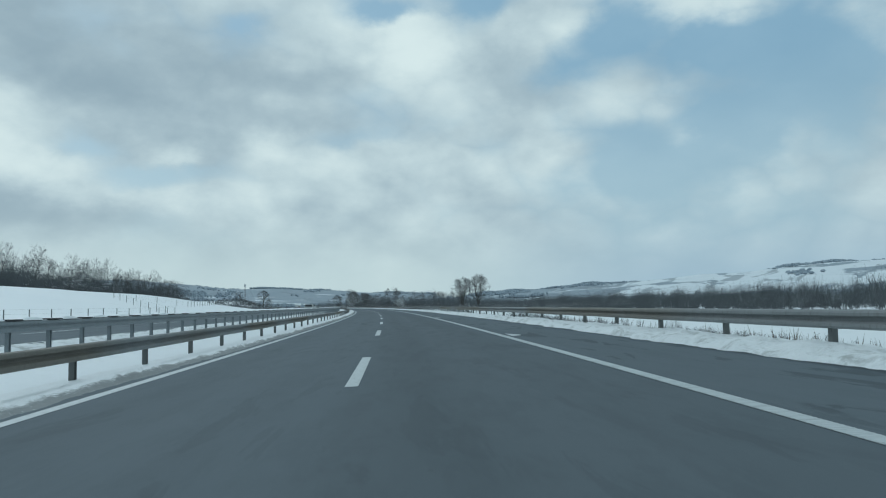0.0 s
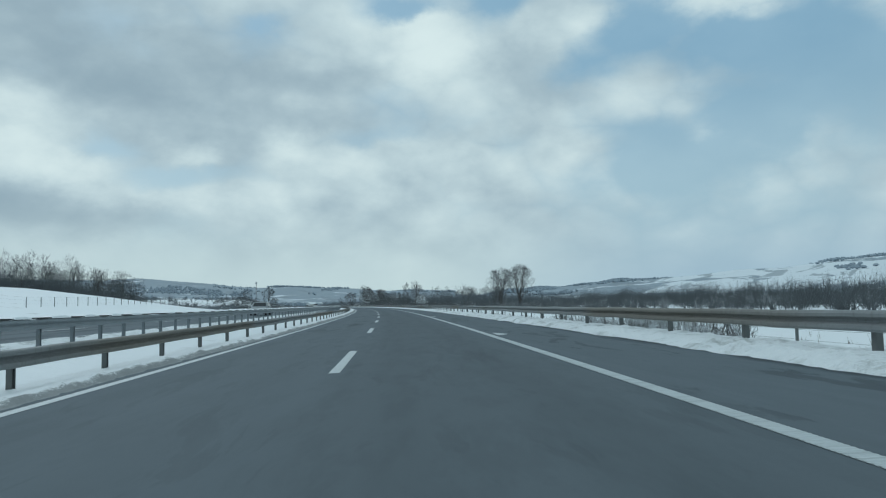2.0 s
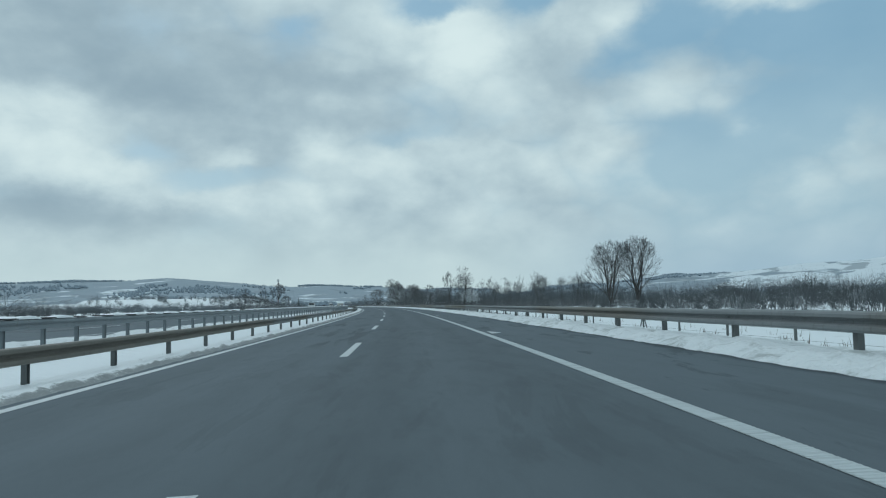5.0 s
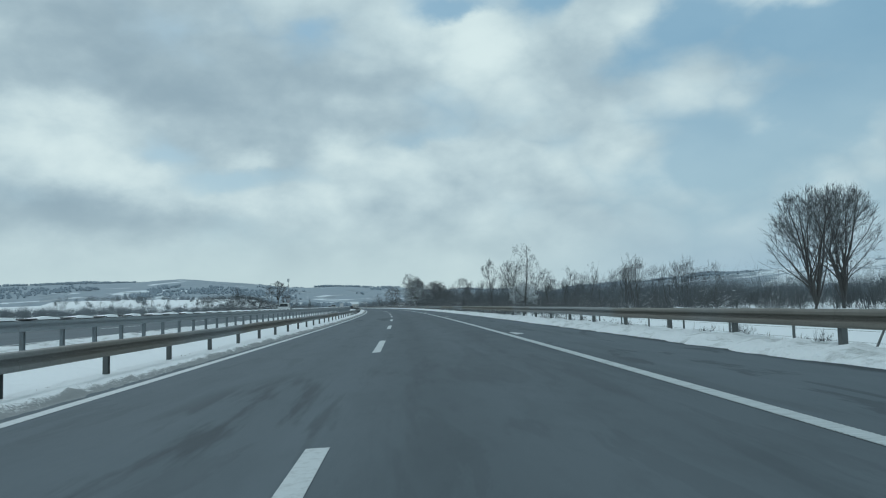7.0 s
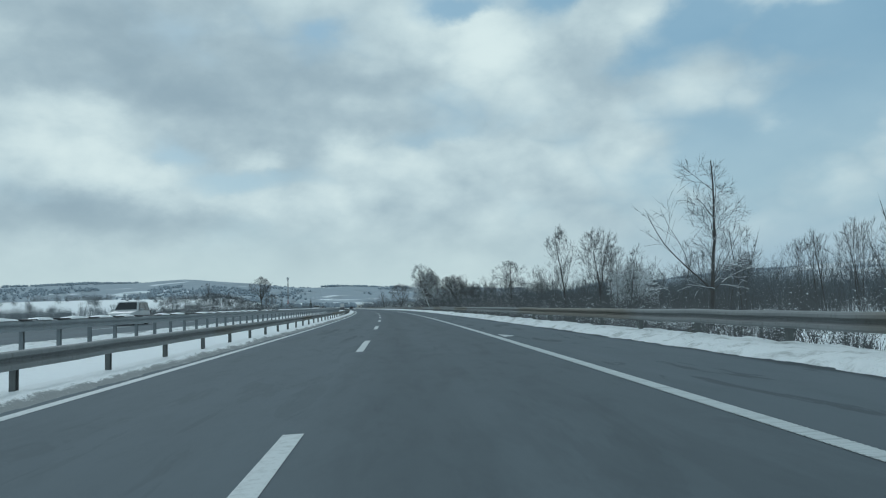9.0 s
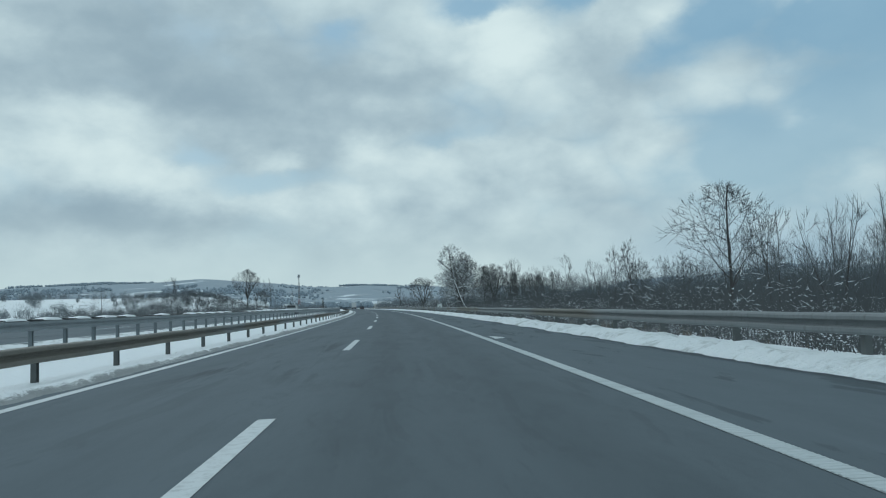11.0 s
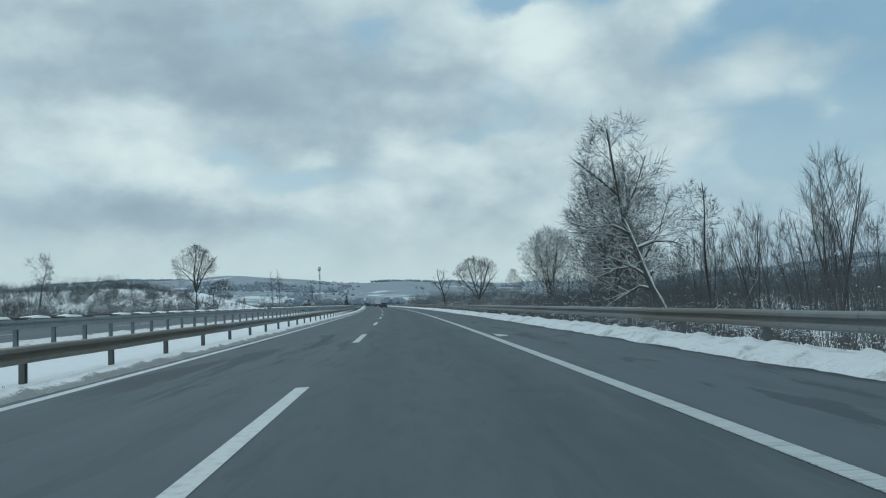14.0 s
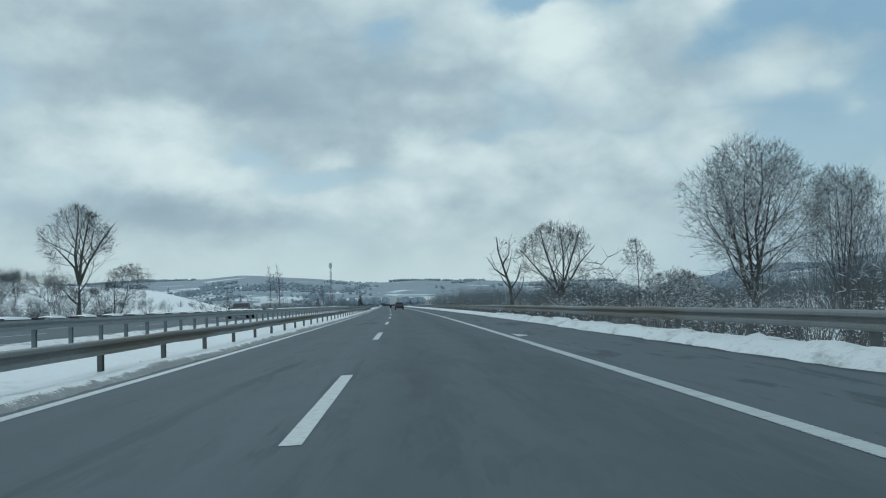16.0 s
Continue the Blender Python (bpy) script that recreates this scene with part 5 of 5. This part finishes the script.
shrub_row(375, 660, 13, 20, 48, 0.6, 1.25, SHRUBS + LIGHT_SHRUBS)
shrub_row(375, 665, 9.6, 13, 36, 0.28, 0.6, SHRUBS + LIGHT_SHRUBS)
shrub_row(420, 470, 17, 21, 8, 1.3, 1.9, SHRUBS)
shrub_row(180, 375, 30, 85, 22, 0.8, 1.6, SHRUBS)
shrub_row(20, 180, 70, 95, 16, 0.9, 1.9, SHRUBS)
shrub_row(660, 800, 13, 24, 24, 0.7, 1.4, SHRUBS + LIGHT_SHRUBS)
shrub_row(440, 720, -44, -25, 26, 0.7, 1.5, SHRUBS)
shrub_row(300, 440, -90, -50, 10, 0.8, 1.3, SHRUBS)
shrub_row(150, 262, -66, -62, 12, 0.7, 1.3, SHRUBS)
shrub_row(172, 188, -67, -63, 4, 1.6, 2.2, SHRUBS)
shrub_row(266, 335, -66, -48, 22, 1.0, 1.6, SHRUBS)
shrub_row(585, 640, 11, 18, 14, 1.0, 1.6, SHRUBS)
shrub_row(585, 700, -60, -36, 34, 0.9, 1.9, SHRUBS)


# ---------------------------------------------------------------- weeds and grass through the snow
def weeds(areas):
    r = random.Random(31)
    verts, faces = [], []
    for s0, s1, u0, u1, count, lo, hi in areas:
        for k in range(count):
            s, u = r.uniform(s0, s1), r.uniform(u0, u1)
            p = Vector(ground_point(s, u))
            for j in range(r.randint(3, 7)):
                t = r.uniform(0, 6.28)
                h = r.uniform(lo, hi)
                a = p + Vector((r.gauss(0, 0.08), r.gauss(0, 0.08), -0.05))
                b = a + Vector((math.cos(t) * h * 0.35, math.sin(t) * h * 0.35, h))
                w = Vector((-math.sin(t), math.cos(t), 0)) * 0.007
                n = len(verts)
                verts += [a - w, a + w, (a + b) / 2 + w * 1.3, b, (a + b) / 2 - w * 1.3]
                faces.append((n, n + 1, n + 2, n + 3, n + 4))
    return tagged(new("dry_grass", mesh_of("dry_grass", verts, faces, DRY)), "dry grass and weeds poking through the snow", "grass", kind="stuff")


weeds(((0, 62, 9.0, 13.0, 160, 0.15, 0.5), (62, 380, 8.8, 20.0, 380, 0.1, 0.45), (380, 640, 8.6, 12.0, 900, 0.15, 0.5), (30, 600, -5.4, -4.5, 300, 0.05, 0.12)))


# ---------------------------------------------------------------- distance
def far_woods():
    r = random.Random(8)
    verts, faces = [], []

    def clump(p, h, w):
        n = len(verts)
        k = 5
        for j in range(k):
            t = 6.28 * j / k + r.random()
            verts.append((p[0] + math.cos(t) * w * r.uniform(0.6, 1.1), p[1] + math.sin(t) * w * r.uniform(0.6, 1.1), p[2] + h * r.uniform(0.25, 0.45)))
        for j in range(k):
            t = 6.28 * j / k + r.random()
            verts.append((p[0] + math.cos(t) * w * r.uniform(0.3, 0.75), p[1] + math.sin(t) * w * r.uniform(0.3, 0.75), p[2] + h * r.uniform(0.7, 1.0)))
        verts.append((p[0], p[1], p[2] - 1))
        for j in range(k):
            a, b = n + j, n + (j + 1) % k
            faces.extend(((a, b, b + k, a + k), (n + 2 * k, b, a)))
        faces.append(tuple(n + k + j for j in range(k)))

    def at_xy(x, y):
        return ridge_height(np.asarray(x), np.asarray(y))

    for k in range(10000):
        az = r.uniform(-48, 48)
        d = r.uniform(650, 3000) if az < 4 else r.uniform(520, 1650)
        x, y = d * math.sin(radians(az)), 300 + d * math.cos(radians(az))
        v = noise.noise(Vector((x * 0.0035, y * 0.0016, 3.0))) + 0.5 * noise.noise(Vector((x * 0.012, y * 0.006, 9.0)))
        crest = (az < 4 and d > 2500) or (az >= 4 and d > 1440)
        if v < ((0.08 if crest else 0.2) if az < 4 else (0.25 if crest else 0.42)):
            continue
        for j in range(4):
            xx, yy = x + r.gauss(0, 12), y + r.gauss(0, 14)
            clump((xx, yy, float(at_xy(xx, yy))), r.uniform(4, 8) * (1.0 if az < 4 else 0.7), r.uniform(2.5, 5.5))
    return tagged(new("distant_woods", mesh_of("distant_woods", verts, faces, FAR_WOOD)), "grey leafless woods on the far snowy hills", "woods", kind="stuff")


far_woods()


def line_point(s, u):
    p = ground_point(s, u)
    return Vector(p)


def mast():
    m = tagged(new("radio_mast"), "tall red and grey lattice radio mast with antennas", "mast")
    m.matrix_basis = Matrix.Translation(line_point(1190, -45) + Vector((0, 0, -1.0)))
    for lvl in range(6):
        w = Wood()
        z0, z1 = lvl * 6.3, lvl * 6.3 + 6.3
        a0, a1 = 0.95 - 0.1 * lvl, 0.95 - 0.1 * (lvl + 1)
        cor = ((1, 1), (-1, 1), (-1, -1), (1, -1))
        for (x, y), (x2, y2) in zip(cor, cor[1:] + cor[:1]):
            w.limb([Vector((x * a0, y * a0, z0)), Vector((x * a1, y * a1, z1))], [0.09, 0.09], 4)
            w.limb([Vector((x * a0, y * a0, z0)), Vector((x2 * a1, y2 * a1, z1))], [0.05, 0.05], 3)
            w.limb([Vector((x2 * a0, y2 * a0, z0)), Vector((x * a1, y * a1, z1))], [0.05, 0.05], 3)
        part("lattice", w.mesh("lattice", MAST_RED if lvl == 1 else MAST_STEEL), m)
    for k in range(6):
        t = k * 1.047
        part("antenna", box_mesh("antenna", WHITE_PAINT, -0.3, 0.3, -0.25, 0.25, -1.2, 1.2, bevel=0.05), m, m=Matrix.Translation((math.cos(t) * 1.1, math.sin(t) * 1.1, 35.5 if k % 2 else 37.0)))
    return m


mast()


def spruce(seed, h):
    r = random.Random(seed)
    t = tagged(new("spruce"), "dark green spruce dusted with snow", "tree", "village spruces")
    w, leaf, snow = Wood(), Wood(), Wood()
    w.limb([Vector((0, 0, -0.3)), Vector((0, 0, h))], [h * 0.018, 0.02], 6)
    n = 16
    for k in range(n):
        z = h * (0.1 + 0.88 * k / n)
        rad = h * 0.2 * (1 - k / n) ** 0.85 + 0.15
        for j in range(9):
            a = r.uniform(0, 6.28)
            tip = Vector((math.cos(a) * rad, math.sin(a) * rad, z - rad * 0.35 + r.uniform(-0.1, 0.2)))
            mid = Vector((math.cos(a) * rad * 0.5, math.sin(a) * rad * 0.5, z - rad * 0.08))
            leaf.limb([Vector((0, 0, z)), mid, tip], [0.08, rad * 0.16 + 0.06, 0.03], 4)
            if r.random() < 0.4:
                snow.limb([mid + Vector((0, 0, rad * 0.13)), tip + Vector((0, 0, 0.08))], [rad * 0.10, 0.03], 4)
    part("trunk", w.mesh("trunk", BARK), t)
    part("crown", leaf.mesh("crown", NEEDLE), t)
    part("snow", snow.mesh("snow", SNOW), t, "snow on the boughs")
    return t


sp = [spruce(3, 13.0), spruce(4, 10.0)]
for k, (ob, s, u) in enumerate(zip(sp, (905, 930), (-95, -112))):
    stand(ob, s, u)
for k, (s, u, sc) in enumerate(((960, -130, 1.0), (985, -150, 0.9), (1010, -84, 0.8), (1120, -50, 1.0), (1140, -20, 0.9), (890, -120, 0.8))):
    plant(sp[k % 2], s, u, 50.0 * k, sc)
pop = tree("lombardy_poplar", "tall narrow leafless poplar near the village", 81, group="village poplars", split=False, height=24, width=4.6, base=0.08, shape=SLIM, girth=0.010, rise=0.4, up=0.9, twig=0.022, twigs=3, fine=0.06)
stand(pop, 963, -60)
plant(pop, 969, -56.5, 40, 1.08)
plant(pop, 1188, -52, 90, 0.95)
plant(pop, 1100, -110, 10, 0.7)


def house(s, u, turn, w, d, h, wall, label):
    p = line_point(s, u)
    ob = tagged(new("house"), label, "house", "village houses")
    ob.matrix_basis = pose(p.x, p.y, p.z - 0.3, 0, 0, turn)
    part("wall", box_mesh("wall", wall, -w / 2, w / 2, -d / 2, d / 2, 0, h), ob)
    e = 0.5
    v = [(-w / 2 - e, -d / 2 - e, h - 0.15), (w / 2 + e, -d / 2 - e, h - 0.15), (w / 2 + e, d / 2 + e, h - 0.15), (-w / 2 - e, d / 2 + e, h - 0.15), (-w / 2 - e, 0, h + d * 0.36), (w / 2 + e, 0, h + d * 0.36)]
    part("roof", mesh_of("roof", v, [(0, 1, 5, 4), (2, 3, 4, 5), (1, 2, 5), (3, 0, 4), (3, 2, 1, 0)], SNOW), ob, "snow-covered pitched roof")
    part("chimney", box_mesh("chimney", CONCRETE, w * 0.2, w * 0.2 + 0.7, 0.3, 1.0, h + d * 0.2, h + d * 0.36 + 0.9), ob)
    for k in range(3):
        x = -w / 2 + w * (k + 0.5) / 3
        for side in (-1, 1):
            part("window", box_mesh("window", GLASS_DARK, x - 0.6, x + 0.6, side * d / 2 - 0.04, side * d / 2 + 0.04, h * 0.4, h * 0.4 + 1.3), ob)
    return ob


for k, (s, u, t, w, d, h) in enumerate(((1060, -75, 20, 11, 9, 5.5), (1095, -115, 60, 10, 8, 4.0), (1140, -78, 10, 12, 9, 5.5), (1010, -150, 80, 10, 8, 4.2), (1180, -120, 40, 11, 8, 4.0),
                                        (1280, 40, 15, 12, 9, 5.5), (1240, -60, 70, 10, 9, 4.0), (1290, -34, 30, 12, 9, 5.5), (1330, -110, 0, 12, 9, 5.0), (1370, 60, 50, 12, 9, 5.0))):
    house(s, u, t, w, d, h, PLASTER, "pale plastered village house with a snowy roof")


def overpass():
    ob = tagged(new("overpass"), "concrete road bridge crossing over the motorway", "bridge")
    ob.matrix_basis = on_line(1400, -4, 0.0, 8.0)
    part("deck", box_mesh("deck", CONCRETE, -42, 48, -4.5, 4.5, 5.3, 6.2, bevel=0.08), ob)
    for y in (-4.4, 4.4):
        part("parapet", box_mesh("parapet", STEEL_BLUE, -42, 48, y - 0.06, y + 0.06, 6.21, 7.1), ob)
    for x in (-16, 0.3, 17):
        part("pier", box_mesh("pier", CONCRETE, x - 0.5, x + 0.5, -3, 3, -1, 5.3, bevel=0.1), ob)
    return ob


overpass()


# ---------------------------------------------------------------- fences, sign
def fence(name, label, s0, s1, step, line, height, brace):
    """line: the s and u between which the fence runs."""
    f = tagged(new(name), label, "fence")
    post = box_mesh("post", STEEL_POST, -0.03, 0.03, -0.03, 0.03, -0.3, height)
    bm = bmesh.new()
    for y in (-0.55, 0.55):
        box_bm(bm, -0.02, 0.02, -0.02, 0.02, 0, height * 1.05)
        for v in bm.verts[-8:]:
            v.co.y += y * (1 - v.co.z / height)
    stay = bm_mesh("brace", bm, STEEL_POST)
    prev = None
    wire = Wood()
    k, s = 0, s0
    while s < s1:
        p = line_point(s, float(np.interp(s, *line)))
        part("post", post, f, m=Matrix.Translation(p))
        if brace and k % 7 == 3:
            part("brace", stay, f, m=Matrix.Translation(p) @ Matrix.Rotation(float(heading(s)), 4, "Z"))
        if prev is not None:
            for z in (0.35, 0.7, 1.0):
                wire.limb([prev + Vector((0, 0, z * height)), p + Vector((0, 0, z * height - 0.02))], [0.004, 0.004], 3)
        prev = p
        s += step
        k += 1
    part("wire", wire.mesh("wire", STEEL_POST), f)
    return f


fence("wire_fence", "thin wire fence on steel stakes in the snow", 60, 380, 4.0, ((60, 380), (11.3, 11.3)), 0.75, True)
fence("wire_fence", "thin wire fence on stakes across the snow slope", -10, 262, 4.0, ((-10, 110, 142, 156, 262), (-25.0, -27.0, -45.0, -36.0, -42.0)), 1.1, False)


def text_mesh(name, body, size, mat):
    c = bpy.data.curves.new(name, "FONT")
    c.body, c.size, c.align_x, c.align_y, c.extrude = body, size, "CENTER", "CENTER", 0.003
    tmp = bpy.data.objects.new(name, c)
    scene.collection.objects.link(tmp)
    me = bpy.data.meshes.new_from_object(tmp.evaluated_get(bpy.context.evaluated_depsgraph_get()))
    bpy.data.objects.remove(tmp)
    me.materials.clear()
    me.materials.append(mat)
    return me


def km_sign(s, u, z):
    ob = tagged(new("kilometre_sign"), "small white kilometre board with black lettering behind the rail", "sign")
    ob.matrix_basis = on_line(s, u, 0.0)
    part("board", box_mesh("board", SIGN_WHITE, -0.29, 0.29, -0.012, 0.012, z, z + 0.48, bevel=0.004), ob)
    part("rim", box_mesh("rim", STEEL_BLUE, -0.305, 0.305, -0.008, 0.010, z - 0.015, z + 0.495), ob)
    up = Matrix.Rotation(math.pi / 2, 4, "X")
    part("lettering", text_mesh("lettering", "km", 0.15, SIGN_BLACK), ob, m=Matrix.Translation((0, -0.017, z + 0.355)) @ up)
    part("lettering", text_mesh("lettering", "241", 0.25, SIGN_BLACK), ob, m=Matrix.Translation((0, -0.017, z + 0.15)) @ up)
    for x in (-0.2, 0.2):
        part("post", box_mesh("post", STEEL_POST, x - 0.025, x + 0.025, 0.014, 0.05, -0.9, z + 0.45), ob)
    return ob


km_sign(494.0, 8.35, 0.54)


# ---------------------------------------------------------------- vehicles
def vehicle(name, label, m, paint, length, width, height, bonnet, roof0, roof1, boot, kind="car"):
    """Car body from cross sections along its length; y is forward."""
    ob = tagged(new(name), label, "car")
    ob.matrix_basis = m
    L, hw = length / 2, width / 2
    belt, sill = height * 0.58, 0.28
    tops = ((-L, belt * 0.78), (-L + 0.08, belt * 0.97), (boot, belt * 1.02), (roof0, height * 0.985), ((roof0 + roof1) / 2, height), (roof1, height * 0.97), (bonnet, belt * 1.02), (L - 0.25, belt * 0.86), (L - 0.03, belt * 0.7), (L, belt * 0.5))
    verts, faces = [], []
    for y, top in tops:
        nose = 1.0 - 0.12 * (abs(y) / L) ** 4
        b = min(belt, top)
        cab = max(0.0, (top - belt) / (height - belt))
        ring = [(hw * nose * 0.96, sill), (hw * nose, sill + 0.18), (hw * nose, b * 0.8), (hw * nose * 0.96, b), (hw * nose * (0.96 - 0.18 * cab), max(b, top - 0.05)), (hw * nose * (0.8 - 0.2 * cab), top)]
        for x, z in ring:
            verts.append((x, y, z))
        for x, z in reversed(ring):
            verts.append((-x, y, z))
    n = 12
    for i in range(len(tops) - 1):
        for j in range(n):
            a, b2 = i * n + j, i * n + (j + 1) % n
            faces.append((a, a + n, b2 + n, b2))
    faces.append(tuple(range(n)))
    faces.append(tuple(reversed(range((len(tops) - 1) * n, len(tops) * n))))
    part("body", mesh_of("body", verts, faces, paint, smooth=False), ob)

    def pane(pts, nm="window"):
        part(nm, mesh_of(nm, pts, [tuple(range(len(pts)))], GLASS_DARK), ob, "dark tinted glass")

    zt, zb = height - 0.12, belt + 0.03
    e = 0.012
    pane([(-hw * 0.82, boot - 0.02 + (roof0 - boot) * 0.1, zb + e), (hw * 0.82, boot - 0.02 + (roof0 - boot) * 0.1, zb + e), (hw * 0.66, boot - 0.03 + (roof0 - boot) * 0.85, zt + e), (-hw * 0.66, boot - 0.03 + (roof0 - boot) * 0.85, zt + e)], "rear_window")
    pane([(hw * 0.84, bonnet + 0.03 - (bonnet - roof1) * 0.1, zb + e), (-hw * 0.84, bonnet + 0.03 - (bonnet - roof1) * 0.1, zb + e), (-hw * 0.68, bonnet + 0.04 - (bonnet - roof1) * 0.85, zt + e), (hw * 0.68, bonnet + 0.04 - (bonnet - roof1) * 0.85, zt + e)], "windscreen")
    mid = (roof0 + roof1) / 2
    for sgn in (-1, 1):
        for y0, y1, c0, c1 in ((boot + 0.35, mid - 0.05, roof0 + 0.05, mid - 0.05), (mid + 0.05, bonnet - 0.3, mid + 0.05, roof1 - 0.05)):
            q = [(sgn * (hw * 0.965 + e), y0, zb), (sgn * (hw * 0.965 + e), y1, zb), (sgn * (hw * 0.815 + e), c1, zt), (sgn * (hw * 0.815 + e), c0, zt)]
            pane(q if sgn > 0 else list(reversed(q)))
        part("tail_lamp", box_mesh("tail_lamp", TAIL_RED, sgn * hw * 0.72 - 0.14, sgn * hw * 0.72 + 0.14, -L - 0.02, -L + 0.12, belt * 0.78, belt * 0.94, bevel=0.02), ob, "red tail lamp")
        part("headlamp", box_mesh("headlamp", LAMP_CLEAR, sgn * hw * 0.7 - 0.17, sgn * hw * 0.7 + 0.17, L - 0.2, L + 0.01, belt * 0.58, belt * 0.74, bevel=0.03), ob, "clear headlamp")
        part("mirror", box_mesh("mirror", paint, sgn * (hw + 0.09) - 0.09, sgn * (hw + 0.09) + 0.09, bonnet - 0.45, bonnet - 0.3, belt, belt + 0.15, bevel=0.03), ob)
    part("bumper", box_mesh("bumper", BLACK_TRIM, -hw * 0.9, hw * 0.9, -L - 0.04, -L + 0.2, 0.3, 0.45, bevel=0.03), ob)
    part("bumper", box_mesh("bumper", BLACK_TRIM, -hw * 0.85, hw * 0.85, L - 0.2, L + 0.03, 0.26, 0.4, bevel=0.03), ob)
    wheel_set(ob, (-L + 0.85, L - 0.85), hw, 0.33)
    return ob


def wheel_set(ob, ys, hw, rad, wide=0.22):
    for y in ys:
        for sgn in (-1, 1):
            m = Matrix.Translation((sgn * (hw - wide / 2 + 0.01), y, rad)) @ Matrix.Rotation(math.pi / 2, 4, "Y")
            w = tagged(new("wheel", None))
            w.parent, w.matrix_basis = ob, m
            bm = bmesh.new()
            bmesh.ops.create_cone(bm, cap_ends=True, segments=24, radius1=rad, radius2=rad, depth=wide)
            bmesh.ops.bevel(bm, geom=[e for e in bm.edges if abs(e.verts[0].co.z - e.verts[1].co.z) < 1e-5], offset=0.03, segments=2, affect="EDGES")
            part("tyre", bm_mesh("tyre", bm, RUBBER), w)
            bm = bmesh.new()
            bmesh.ops.create_cone(bm, cap_ends=True, segments=16, radius1=rad * 0.62, radius2=rad * 0.62, depth=wide + 0.015)
            part("rim", bm_mesh("rim", bm, RIM), w)


OPP_W = lambda u: float(np.interp(u, (-20.5, -10.1), (0.70, 0.46)))
vehicle("car", "dark grey hatchback on the carriageway ahead", on_line(722, 1.9), DARK_PAINT, 4.3, 1.8, 1.48, 1.05, -1.35, 0.15, -2.0)
vehicle("car", "dirty silver estate car on the opposite carriageway", on_line(164.5, -13.4, OPP_W(-13.4), 180), SILVER, 4.7, 1.85, 1.55, 1.05, -1.75, 0.2, -2.25)
vehicle("car", "silver hatchback on the opposite carriageway", on_line(516.0, -13.4, OPP_W(-13.4), 180), SILVER, 4.2, 1.78, 1.5, 1.0, -1.35, 0.15, -1.95)
vehicle("car", "boxy white off-road car on the opposite carriageway", on_line(375.5, -16.8, OPP_W(-16.8), 180), PALE_PAINT, 4.1, 1.7, 1.62, 0.75, -1.65, 0.15, -1.95)
vehicle("car", "dark car far off on the opposite carriageway", on_line(640.0, -13.6, OPP_W(-13.6), 180), DARK_PAINT, 4.4, 1.8, 1.46, 1.05, -1.3, 0.1, -1.8)


def box_truck(m):
    ob = tagged(new("box_truck"), "white box lorry far ahead on the carriageway", "truck")
    ob.matrix_basis = m
    part("cargo_box", box_mesh("cargo_box", WHITE_PAINT, -1.25, 1.25, -4.5, 2.2, 1.1, 3.8, bevel=0.05), ob)
    part("chassis", box_mesh("chassis", BLACK_TRIM, -0.9, 0.9, -4.4, 4.2, 0.6, 1.08), ob)
    part("cab", box_mesh("cab", WHITE_PAINT, -1.15, 1.15, 2.4, 4.4, 0.7, 2.9, bevel=0.12), ob)
    for x in (-1.0, 1.0):
        part("tail_lamp", box_mesh("tail_lamp", TAIL_RED, x - 0.15, x + 0.15, -4.55, -4.42, 0.85, 1.0), ob)
    wheel_set(ob, (-3.2, 3.4), 1.2, 0.48, 0.5)
    return ob


box_truck(on_line(845, 1.9))
